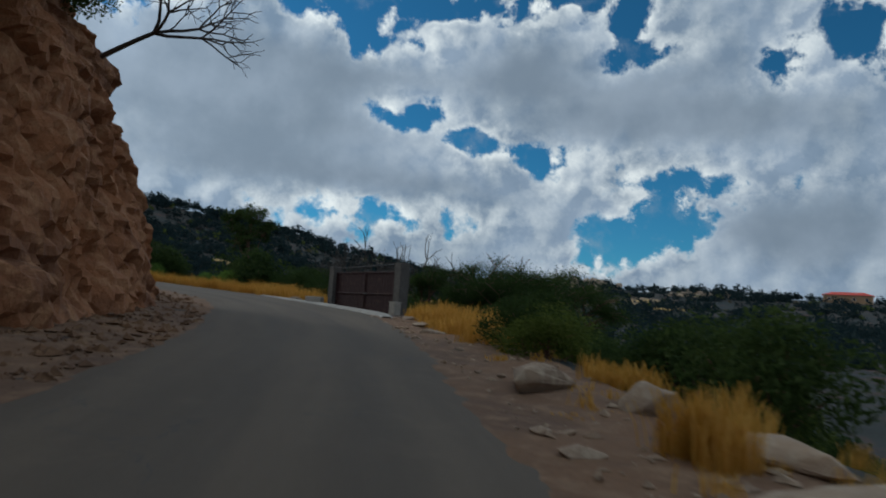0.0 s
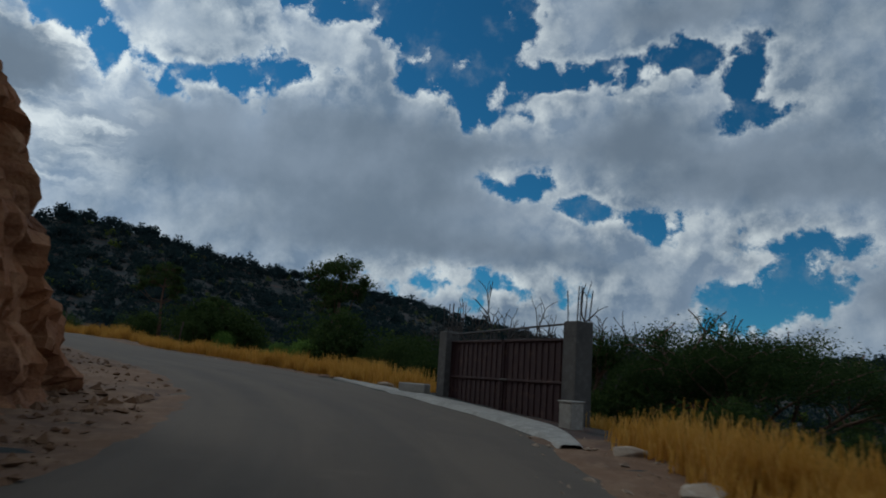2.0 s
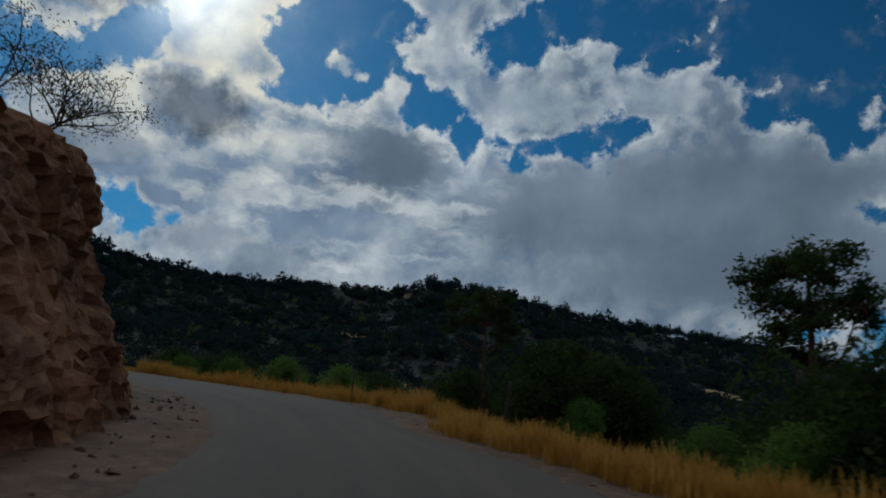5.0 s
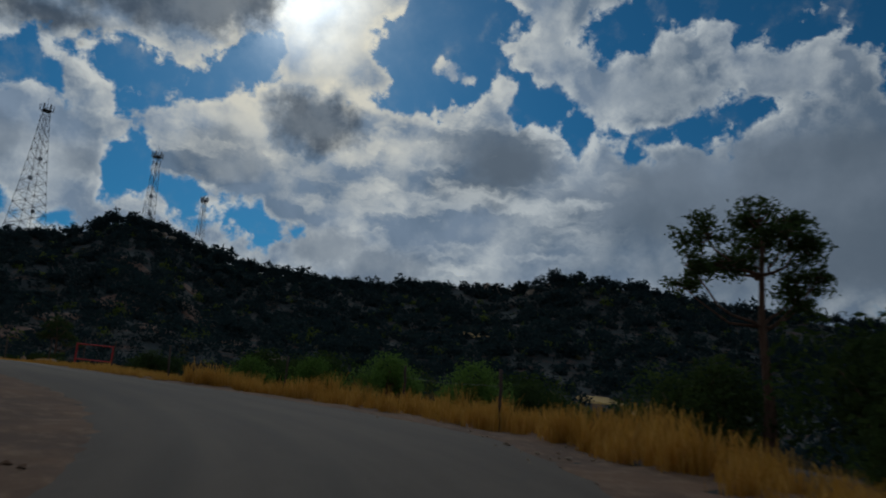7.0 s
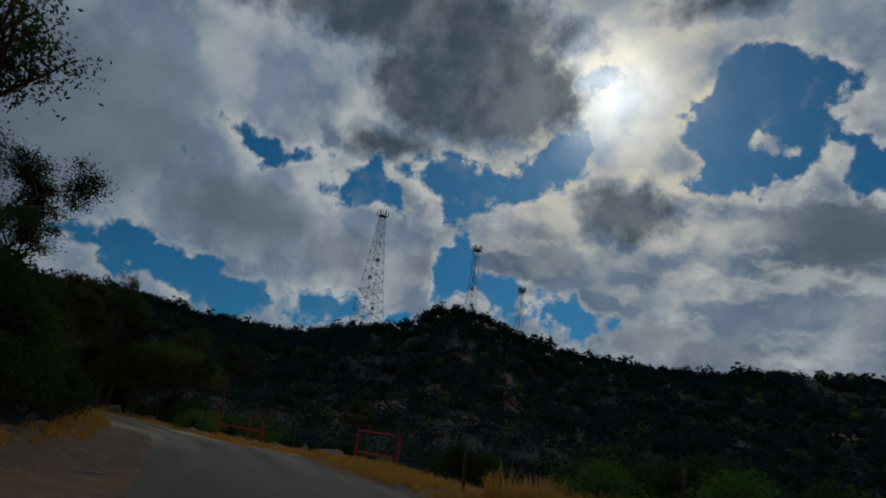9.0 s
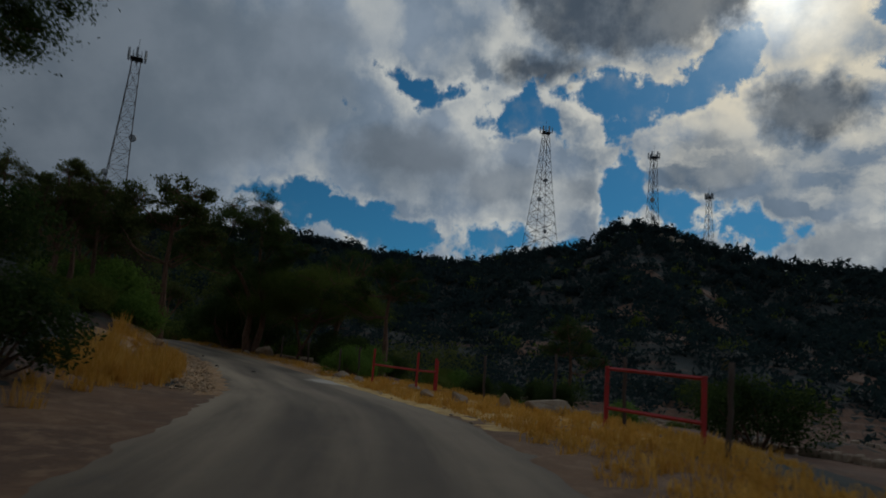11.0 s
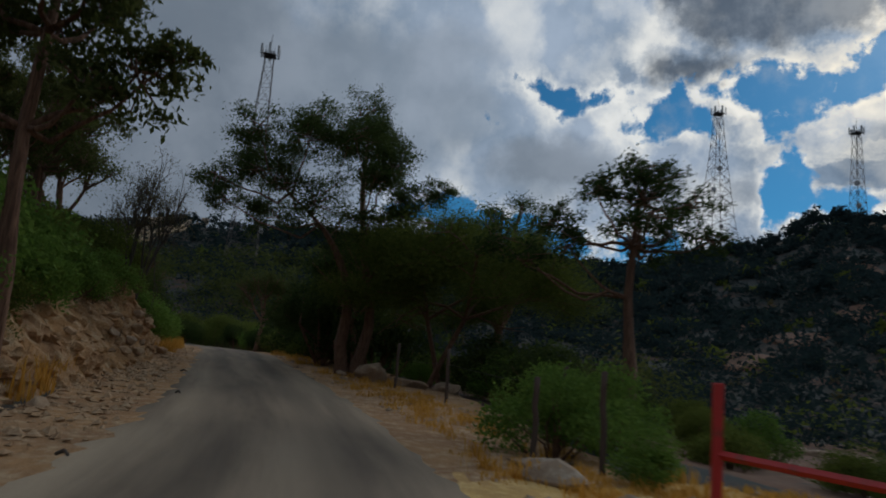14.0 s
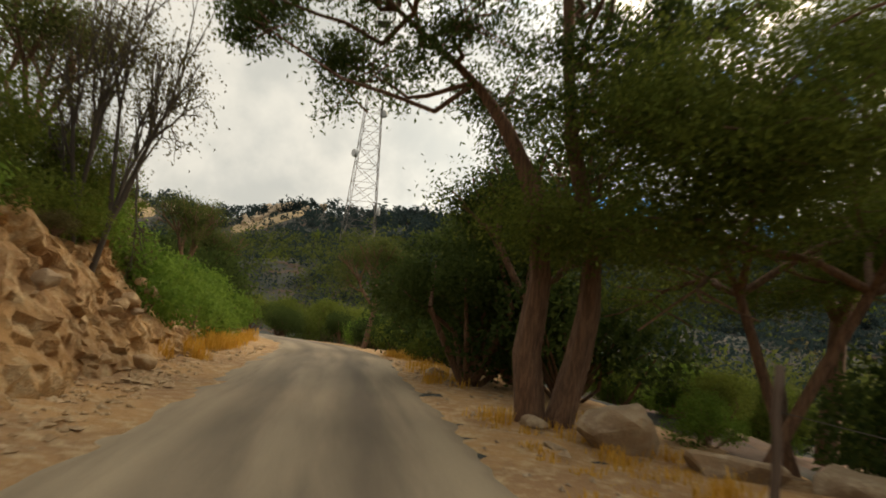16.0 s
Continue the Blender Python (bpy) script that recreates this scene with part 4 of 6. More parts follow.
build_gate()
post = thing("concrete_bollard", pose(-1.90, 29.60, 0.95, 0, 0, -45), "short pale concrete bollard before the gate pillar", "bollard")
box_part("shaft", Matrix.Translation((0, 0, 0.32)), (0.36, 0.36, 1.1), M_CONCRETE, post, 0.02)
box_part("cap", Matrix.Translation((0, 0, 0.885)), (0.40, 0.40, 0.04), M_CONCRETE, post, 0.01)
kerb = thing("kerb_block", pose(-6.6, 35.4, height_at(-6.6, 35.4), 0, 0, 150), "low grey concrete block beside the gate pillar", "block")
box_part("block", Matrix.Translation((-0.4, 0, 0.08)), (1.0, 0.3, 0.42), M_CONCRETE, kerb, 0.03)


# ---- trees ----
def tubes(segs, sides=6):
    """Tapered round pieces between pairs of points, as one set of vertices and faces."""
    V, F = [], []
    for a, b, r0, r1 in segs:
        d = (b - a)
        if d.length < 1e-5:
            continue
        x = d.orthogonal().normalized()
        y = d.cross(x).normalized()
        n = len(V)
        for p, r in ((a, r0), (b, r1)):
            for k in range(sides):
                t = k * math.tau / sides
                V.append(p + x * (math.cos(t) * r) + y * (math.sin(t) * r))
        for k in range(sides):
            k2 = (k + 1) % sides
            F.append((n + k, n + k2, n + sides + k2, n + sides + k))
    return V, F


def leaf_mesh(name, centres, sizes, mat, rng, flat=0.0):
    """One small bent leaf or spray at each place, turned at random."""
    n = len(centres)
    a = rng.normal(size=(n, 3))
    a /= np.linalg.norm(a, axis=1)[:, None]
    b = rng.normal(size=(n, 3))
    if flat:
        b[:, 2] *= 1 - flat
        a[:, 2] *= 1 - flat
        a /= np.linalg.norm(a, axis=1)[:, None]
    b -= (a * b).sum(1)[:, None] * a
    b /= np.linalg.norm(b, axis=1)[:, None]
    s = sizes[:, None]
    c = np.cross(a, b)
    quad = np.stack([centres - a * s, centres + b * s * 0.42 + c * s * 0.12, centres + a * s, centres - b * s * 0.42 + c * s * 0.12], 1)
    return quads(name, quad.reshape(-1, 3), mat)


def quads(name, v, mat):
    me = bpy.data.meshes.new(name)
    m = len(v) // 4
    me.vertices.add(len(v))
    me.vertices.foreach_set("co", np.ascontiguousarray(v, dtype=np.float32).ravel())
    me.loops.add(m * 4)
    me.loops.foreach_set("vertex_index", np.arange(m * 4, dtype=np.int32))
    me.polygons.add(m)
    me.polygons.foreach_set("loop_start", np.arange(0, m * 4, 4, dtype=np.int32))
    me.update(calc_edges=True)
    me.materials.append(mat)
    return me


def grow(rng, tall, wide, style, trunks=1):
    """The skeleton of a tree: its pieces, the ends of its twigs."""
    segs, tips = [], []
    deep = {"broad": 4, "umbrella": 4, "juniper": 4, "bare": 5}[style]

    def branch(p, d, length, r, level):
        bits = 3
        q = p
        for i in range(bits):
            d = (d + Vector(rng.normal(size=3)) * (0.13 if level else 0.06)).normalized()
            if style == "umbrella" and level >= 1:
                d = (d + Vector((d.x, d.y, 0)) * 0.10).normalized()
            if style == "broad" and level >= 2:
                d = (d + Vector((0, 0, 0.08))).normalized()
            nq = q + d * (length / bits)
            segs.append((q, nq, r * (1 - 0.3 * i / bits), r * (1 - 0.3 * (i + 1) / bits)))
            q = nq
            if (level == deep - 1 and (i == bits - 1 or rng.random() < 0.35)) or (level == deep - 2 and i == bits - 1 and rng.random() < 0.6):
                tips.append(q)
            if level == deep - 1 or (level >= 1 and i < bits - 1 and rng.random() < 0.45 and level < deep - 1):
                if level < deep - 1:
                    e = (d + Vector(rng.normal(size=3)) * 0.8).normalized()
                    branch(q, e, length * 0.55, r * 0.5, level + 1)
        if level < deep - 1:
            n = {0: 4, 1: 4, 2: 3}.get(level, 2)
            a0 = rng.random() * math.tau
            for k in range(n):
                a = a0 + k * math.tau / n + rng.normal() * 0.35
                out = {"broad": 0.75, "umbrella": 1.15, "juniper": 0.8, "bare": 0.75}[style]
                side = Vector((math.cos(a), math.sin(a), 0))
                e = (d * 1.0 + side * out * (0.8 + 0.4 * rng.random())).normalized()
                branch(q, e, length * (0.62 if level else 0.75) * (0.8 + 0.4 * rng.random()), r * 0.58, level + 1)
        elif style == "bare":
            tips.append(q)
    for k in range(trunks):
        lean = Vector((rng.normal() * 0.12, rng.normal() * 0.12, 1)).normalized() if trunks == 1 else \
            Vector((math.cos(k * math.tau / trunks) * 0.42, math.sin(k * math.tau / trunks) * 0.42, 1)).normalized()
        first = {"broad": 0.34, "umbrella": 0.36, "juniper": 0.3, "bare": 0.3}[style]
        branch(Vector((0.08 * k, 0.05 * k, -0.05)), lean, first, 0.03 / trunks ** 0.5, 0)
    T = np.array([tuple(t) for t in tips])
    span = max(np.percentile(np.hypot(T[:, 0] - T[:, 0].mean(), T[:, 1] - T[:, 1].mean()), 92), 0.05)
    kz, kx = tall / np.percentile(T[:, 2], 98), wide / 2 / span
    sc = lambda v: Vector((v.x * kx, v.y * kx, v.z * kz))
    kr = tall
    segs = [(sc(a), sc(b), r0 * kr, r1 * kr) for a, b, r0, r1 in segs]
    return segs, T * np.array([kx, kx, kz])


def make_tree(name, label, category, tall, wide, style, seed, leaf=None, per=26, clump=0.38, size=0.13, trunks=1, bark=None, low=0.0, thick=1.0, lean=(0, 0)):
    """A tree as a thing: trunk with limbs, and a crown of separate leaves."""
    rng = np.random.default_rng(seed)
    segs, tips = grow(rng, tall, wide, style, trunks)
    bend = lambda p: Vector((p.x + lean[0] * max(p.z / tall, 0) ** 1.4, p.y + lean[1] * max(p.z / tall, 0) ** 1.4, p.z))
    segs = [(bend(a), bend(b), max(r0 * thick, 0.006), max(r1 * thick, 0.005)) for a, b, r0, r1 in segs]
    tips = np.array([tuple(bend(Vector(p))) for p in tips])
    t = thing(name, Matrix.Identity(4), label, category)
    V, F = tubes(segs, 6)
    mesh_object("trunk", V, F, bark or M_BARK, t)
    if leaf:
        keep = tips[tips[:, 2] > low * tall]
        keep = keep[rng.random(len(keep)) < 0.8]
        n = len(keep)
        k = np.maximum(3, (per * 1.6 * rng.gamma(2.0, 0.5, n))).astype(int)
        c = np.repeat(keep, k, axis=0) + rng.normal(size=(k.sum(), 3)) * np.repeat(rng.uniform(0.8, 1.5, n), k)[:, None] * np.array([clump, clump, clump * 0.55])
        me = leaf_mesh("crown", c, size * (0.6 + 0.8 * rng.random(len(c))), leaf, rng)
        cr = new("crown", me)
        cr.parent = t
    return t


def fluted(V, F, pts, radii, seed, sides=18):
    """A stem with twisting ridges, added to the vertices and faces given."""
    n0 = len(V)
    for i, (q, r) in enumerate(zip(pts, radii)):
        for k in range(sides):
            a = k * math.tau / sides
            f = 1 + 0.17 * math.sin(3 * a + q.z * 0.9 + seed) + 0.10 * math.sin(5 * a - q.z * 1.4 + seed) + 0.16 * noise.noise((math.cos(a) * 2 + seed, math.sin(a) * 2, q.z * 1.1))
            V.append(q + Vector((math.cos(a), math.sin(a), 0)) * (r * f))
    for i in range(len(pts) - 1):
        for k in range(sides):
            k2 = (k + 1) % sides
            F.append((n0 + i * sides + k, n0 + i * sides + k2, n0 + (i + 1) * sides + k2, n0 + (i + 1) * sides + k))


def limbed_tree(name, label, trunks, clumps, seed, leaf, turn, density=420, size=0.062, r0=0.2, fork=0.45, bark=None, swell=1.0):
    """A tree drawn limb by limb. trunks: lists of points; clumps: x, y, z and radius of each mass of leaves, each on a limb of its own from the nearest trunk."""
    rng = np.random.default_rng(seed)
    t = thing(name, Matrix.Identity(4), label, "tree")
    segs, P = [], []
    rot = Matrix.Rotation(radians(turn), 3, "Z")
    lines, stems = [], []
    for tr in trunks:
        pts = spline(tr, 0.3)
        n = len(pts)
        lines.append(pts)
        stems.append((pts, [r0 * (1 - 0.78 * i / n) * (1 + 0.7 * math.exp(-i * 0.9)) for i in range(n)]))
    every = np.concatenate(lines)
    for x, y, z, r in clumps:
        r = r * swell
        c = np.array((x, y, z))
        cand = every[every[:, 2] < z - 0.25 * r]
        cost = np.linalg.norm((cand - c) * np.array([1, 1, 0.8]), axis=1) + 0.6 * np.maximum(0, fork * z - cand[:, 2])
        a = Vector(cand[int(np.argmin(cost))])
        e = Vector(c)
        k = 0.036 + 0.022 * r
        q, n = a, 5
        for i in range(1, n + 1):
            u = i / n
            w = a.lerp(e, u) + Vector((0, 0, -0.14 * (e - a).length * math.sin(u * math.pi))) + Vector(rng.normal(size=3)) * 0.06 * (e - a).length * (1 - u)
            segs.append((q, w, k * (1.05 - 0.6 * u), k * (1.05 - 0.6 * (u + 0.2))))
            q = w
        for m in range(int(7 + 8 * r)):
            v = rng.normal(size=3) * np.array([1, 1, 0.62])
            v = v / np.linalg.norm(v) * r * rng.uniform(0.45, 1.05)
            tip = c + v
            segs.append((Vector(c + rng.normal(size=3) * 0.15 * r), Vector(tip), 0.022, 0.008))
            cnt = int(density * r * r * rng.uniform(0.5, 1.5) / (7 + 8 * r) * 3.0)
            P.append(tip + rng.normal(size=(cnt, 3)) * np.array([1, 1, 0.6]) * r * 0.26)
            if rng.random() < 0.4:
                spray = Vector(tip) + Vector(v).normalized() * r * rng.uniform(0.2, 0.55)
                segs.append((Vector(tip), spray, 0.010, 0.005))
                P.append(np.array(spray) + rng.normal(size=(int(cnt * 0.25), 3)) * r * 0.14)
    segs = [(rot @ a, rot @ b, ra, rb) for a, b, ra, rb in segs]
    V, F = tubes(segs, 7)
    for pts, radii in stems:
        fluted(V, F, [rot @ Vector(q) for q in pts], radii, seed)
    mesh_object("trunk", V, F, bark or M_BARK, t)
    P = np.concatenate(P) @ np.array(rot).T
    cr = new("crown", leaf_mesh("crown", P, size * (0.6 + 0.8 * rng.random(len(P))), leaf, rng))
    cr.parent = t
    return t


def make_bush(name, label, tall, wide, seed, leaf, count=1500, size=0.11, ragged=0.3):
    """A shrub: thin stems from the root, leaves in uneven lumps."""
    rng = np.random.default_rng(seed)
    t = thing(name, Matrix.Identity(4), label, "shrub")
    segs, lumps = [], []
    for k in range(13):
        a, u = rng.random() * math.tau, rng.random() ** 0.6
        e = Vector((math.cos(a) * wide / 2 * u * 0.85, math.sin(a) * wide / 2 * u * 0.85, tall * (0.45 + 0.42 * rng.random()) * (1 - 0.35 * u)))
        m = e * 0.5 + Vector(rng.normal(size=3)) * 0.08 * tall
        segs += [(Vector((0, 0, -0.1)), m, 0.018 * tall, 0.012 * tall), (m, e, 0.012 * tall, 0.005 * tall)]
        lumps.append((e, wide * (0.17 + 0.12 * rng.random())))
    V, F = tubes(segs, 4)
    mesh_object("stem", V, F, M_BARK, t)
    n = count // len(lumps)
    P = []
    for e, r in lumps:
        v = rng.normal(size=(n, 3))
        v /= np.linalg.norm(v, axis=1)[:, None]
        rad = r * (0.55 + 0.45 * rng.random(n) ** 0.5) * (1 + ragged * rng.normal(size=n) * 0.5)
        P.append(np.array(e) + v * rad[:, None] * np.array([1, 1, 0.8]))
    P = np.concatenate(P)
    P[:, 2] = np.abs(P[:, 2])
    f = new("foliage", leaf_mesh("foliage", P, size * (0.6 + 0.8 * rng.random(len(P))), leaf, rng))
    f.parent = t
    return t


def spot(x, y, turn=0.0, scale=1.0, sink=0.1, tilt=0.0):
    return Matrix.LocRotScale((x, y, height_at(x, y) - sink), Euler((radians(tilt), 0, radians(turn))), (scale, scale, scale))


def stand(ob, x, y, turn=0.0, scale=1.0, sink=0.1):
    ob.matrix_basis = spot(x, y, turn, scale, sink)
    return ob


def tree_to(ob, x, y, top, turn=0.0, tall=1.0, sink=0.1):
    """Stand a tree so that its crown, tall metres high as built, ends at the height top."""
    k = (top - height_at(x, y)) / tall
    ob.matrix_basis = spot(x, y, turn, k, sink)
    return ob


# beyond the gate
aca = make_tree("acacia_tree", "flat-topped dark green acacia on the slope by the gate", "tree", 6.0, 8.0, "umbrella", 5, M_LEAF_DARK, 150, 0.30, 0.045, trunks=2, low=0.25)
tree_to(aca, 6.0, 46.0, 5.0, 20, 6.2)
for x, y, turn, sc in ((3.8, 43.0, 130, 0.88), (12.5, 41.0, 300, 0.5), (3.5, 55.0, 60, 0.8)):
    copy_thing(aca, spot(x, y, turn, sc))
dead = make_tree("dead_tree", "bare grey dead tree with crooked branches", "tree", 5.6, 4.2, "bare", 12, None, bark=M_DEADWOOD, thick=0.8)
tree_to(dead, -6.3, 57.0, 7.3, 40, 5.6)
for x, y, turn, sc in ((-3.4, 49.5, 170, 0.8), (-1.0, 46.0, 260, 0.85), (-2.4, 44.6, 20, 0.58), (-5.4, 50.6, 330, 0.7), (-8.5, 60.0, 80, 0.85), (-4.6, 52.5, 300, 0.8)):
    copy_thing(dead, spot(x, y, turn, sc))
pine = make_tree("juniper_tree", "small dark juniper behind the gate pillar", "tree", 6.0, 2.4, "juniper", 21, M_LEAF_DARK, 50, 0.32, 0.07, low=0.2)
tree_to(pine, -0.9, 42.0, 4.2, 0, 6.2)
copy_thing(pine, spot(-13.6, 58.0, 100, 0.8))

# beside the bend
tree_b = limbed_tree("broadleaf_tree", "tall open-crowned dark tree beside the bend", [[(0, 0, -0.3), (0.05, 0, 1.5), (-0.05, 0, 3.2), (0.05, 0, 5.4)]],
                     [(-1.26, 0.2, 5.3, 0.5), (-1.86, -0.3, 4.5, 0.36), (-0.78, 0.4, 4.7, 0.42), (-0.18, -0.2, 5.7, 0.48), (0.54, 0.3, 5.8, 0.48), (0.66, -0.5, 5.0, 0.46), (-0.18, 0.8, 4.85, 0.42),
                      (1.0, 0.4, 4.25, 0.46), (0.66, -0.2, 3.8, 0.36), (1.44, 0.2, 4.45, 0.3), (-1.7, 0.5, 4.15, 0.3), (0.1, -1.0, 5.2, 0.4), (0.3, 1.1, 5.3, 0.4)], 31, M_LEAF_DARK, 48.4, 900, 0.06, 0.13, 0.5, swell=1.25)
tree_to(tree_b, -29.6, 60.5, 8.9, 0, 6.2)
tagged(copy_thing(tree_b, spot(-28.0, 65.5, 200, 0.9)), "smaller dark tree behind the tall one")
tagged(tree_to(copy_thing(tree_b, Matrix.Identity(4)), -16.6, 59.9, 9.7, 70, 6.2), "dark leafy tree standing above the shrubs")
tree_l = make_tree("thorn_tree", "half-bare thorny tree on top of the bank", "tree", 4.2, 4.6, "bare", 44, M_LEAF_DRY, 9, 0.16, 0.035, bark=M_DEADWOOD, thick=0.55)
tree_to(tree_l, -30.2, 40.6, 11.6, 0, 4.2)
hang = make_tree("dead_tree", "leafless tree hanging out from the cliff top", "tree", 4.6, 3.2, "bare", 47, None, bark=M_DEADWOOD, thick=0.6)
hang.matrix_basis = Matrix.LocRotScale((-8.6, 17.2, 7.4), Euler((radians(70), 0, radians(75))), (0.9, 0.9, 0.9))

def olive_crown(ob):
    """Give this copy of a tree lighter, olive leaves."""
    for c in ob.children:
        if c.name.startswith("crown"):
            c.material_slots[0].link = "OBJECT"
            c.material_slots[0].material = M_LEAF_OLIVE
    return ob


# the bank before the straight
umb = make_tree("acacia_tree", "tall layered umbrella acacia on the bank", "tree", 8.4, 7.0, "umbrella", 52, M_LEAF_DARK, 190, 0.32, 0.06, low=0.5, thick=0.6)
tree_to(umb, -64.8, 42.2, 15.0, 10, 8.5)
leafy = make_tree("broadleaf_tree", "dense dark tree on the bank above the road", "tree", 7.0, 5.0, "broad", 57, M_LEAF_DARK, 64, 0.36, 0.07, low=0.15)
tree_to(leafy, -60.0, 44.0, 11.0, 90, 7.2)
for x, y, turn, top in ((-55.5, 42.0, 30, 12.5), (-62.5, 41.0, 120, 11.5), (-67.5, 41.5, 200, 11.5), (-52.4, 44.5, 170, 14.0), (-80.0, 38.5, 150, 12.2), (-95.8, 31.0, 280, 15.8), (-91.5, 34.0, 60, 13.4), (-101.5, 27.5, 60, 16.0),
                        (-103.4, 41.9, 240, 12.4), (-107.5, 40.4, 30, 12.8), (-112.0, 39.0, 100, 13.0), (-110.5, 26.5, 200, 12.5), (-116.5, 23.0, 20, 12.5), (-121.0, 29.5, 60, 13.0)):
    t = tree_to(copy_thing(leafy, Matrix.Identity(4)), x, y, top, turn, 7.2)
    if x < -75 and y < 40:
        tagged(olive_crown(t), "dense olive green tree on the bank above the road")

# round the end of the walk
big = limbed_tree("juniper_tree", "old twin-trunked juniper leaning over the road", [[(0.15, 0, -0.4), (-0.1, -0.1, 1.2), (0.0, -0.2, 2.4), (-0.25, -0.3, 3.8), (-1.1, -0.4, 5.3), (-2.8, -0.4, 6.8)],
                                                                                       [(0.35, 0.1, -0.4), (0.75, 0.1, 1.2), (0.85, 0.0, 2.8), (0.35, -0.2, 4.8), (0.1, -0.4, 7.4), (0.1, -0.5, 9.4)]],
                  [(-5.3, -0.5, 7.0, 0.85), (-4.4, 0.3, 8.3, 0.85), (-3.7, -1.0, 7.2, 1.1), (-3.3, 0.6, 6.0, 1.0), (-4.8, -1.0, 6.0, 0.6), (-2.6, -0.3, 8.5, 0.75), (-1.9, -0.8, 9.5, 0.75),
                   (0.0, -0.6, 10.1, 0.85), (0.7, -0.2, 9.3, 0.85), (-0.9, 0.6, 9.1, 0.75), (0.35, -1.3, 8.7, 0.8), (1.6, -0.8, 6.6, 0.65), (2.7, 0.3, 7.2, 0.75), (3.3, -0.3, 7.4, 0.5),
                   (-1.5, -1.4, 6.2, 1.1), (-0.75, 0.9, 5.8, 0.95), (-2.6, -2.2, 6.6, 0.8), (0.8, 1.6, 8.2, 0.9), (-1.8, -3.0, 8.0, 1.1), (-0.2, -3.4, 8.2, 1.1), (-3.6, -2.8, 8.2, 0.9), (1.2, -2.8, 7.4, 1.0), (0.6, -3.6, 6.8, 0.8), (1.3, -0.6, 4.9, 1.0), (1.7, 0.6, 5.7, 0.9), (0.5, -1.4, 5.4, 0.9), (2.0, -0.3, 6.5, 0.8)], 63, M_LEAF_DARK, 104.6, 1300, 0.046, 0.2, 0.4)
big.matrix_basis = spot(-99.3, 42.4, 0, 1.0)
tall_tree = make_tree("juniper_tree", "tall dark juniper standing behind the twin-trunked one", "tree", 9.6, 6.4, "broad", 66, M_LEAF_DARK, 170, 0.27, 0.05, low=0.5)
tree_to(tall_tree, -104.0, 47.5, 14.4, 230, 9.8)
spread = make_tree("acacia_tree", "wide low acacia with reddish trunks beside the verge", "tree", 5.0, 8.2, "umbrella", 71, M_LEAF_MID, 450, 0.38, 0.034, trunks=2, low=0.5, thick=0.95, lean=(0.6, 0.1))
tree_to(spread, -98.7, 45.6, 12.2, 70, 5.4)
right_tree = limbed_tree("juniper_tree", "dark juniper with spreading bare lower branches", [[(0, 0, -0.4), (0.1, 0, 1.8), (0.0, 0.1, 3.4), (0.15, 0, 5.6)]],
                         [(-2.95, 0.2, 4.4, 0.48), (-2.5, -0.4, 4.0, 0.36), (-1.8, 0.4, 5.0, 0.48), (-0.95, -0.3, 5.65, 0.44), (-0.45, 0.5, 6.1, 0.48), (0.2, -0.3, 6.2, 0.5), (0.8, 0.4, 6.3, 0.52), (0.7, -0.5, 4.8, 0.46),
                          (0.0, -0.9, 5.5, 0.5), (-1.05, 0.8, 4.9, 0.38), (1.5, 0.2, 5.8, 0.52), (1.7, -0.4, 4.8, 0.46), (-1.6, -0.5, 4.3, 0.3), (0.3, 1.2, 5.4, 0.5), (1.0, 1.4, 4.9, 0.5), (-0.2, -1.6, 4.9, 0.4)], 75, M_LEAF_DARK, 104.6, 900, 0.048, 0.16, 0.45, swell=1.15)
tree_to(right_tree, -89.5, 51.7, 11.9, 0, 6.6)
tagged(copy_thing(right_tree, spot(-86.5, 61.0, 200, 0.8)), "smaller dark juniper down the slope")
for x, y, top, turn, label in ((-89.5, 36.8, 14.4, 120, "half-bare dark tree on top of the bank"), (-82.0, 38.4, 12.4, 30, "half-bare dark tree on top of the bank"), (-79.5, 36.5, 13.0, 250, "half-bare dark tree on top of the bank"),
                               (-88.6, 37.4, 12.2, 300, "small open tree among the shrubs on the bank")):
    tagged(olive_crown(tree_to(copy_thing(right_tree, Matrix.Identity(4)), x, y, top, turn, 6.6)), label)
for x, y, top, turn in ((-84.5, 38.2, 13.6, 100), (-87.0, 37.4, 12.8, 220), (-80.6, 38.4, 13.4, 330), (-82.6, 42.2, 13.6, 60)):
    tagged(olive_crown(tree_to(copy_thing(tree_b, Matrix.Identity(4)), x, y, top, turn, 6.2)), "tall open olive-leaved tree on top of the bank")
snag = make_tree("dead_tree", "grey dead tree hung with dry creeper on the bank", "tree", 5.4, 2.2, "bare", 88, M_LEAF_DRY, 4, 0.14, 0.03, bark=M_DEADWOOD, trunks=2, thick=0.6, lean=(0.0, 0.4))
tree_to(snag, -97.7, 34.4, 13.6, 0, 5.4)
tagged(copy_thing(snag, spot(-99.0, 32.8, 140, 0.6)), "grey leafless tree among the shrubs on the bank")

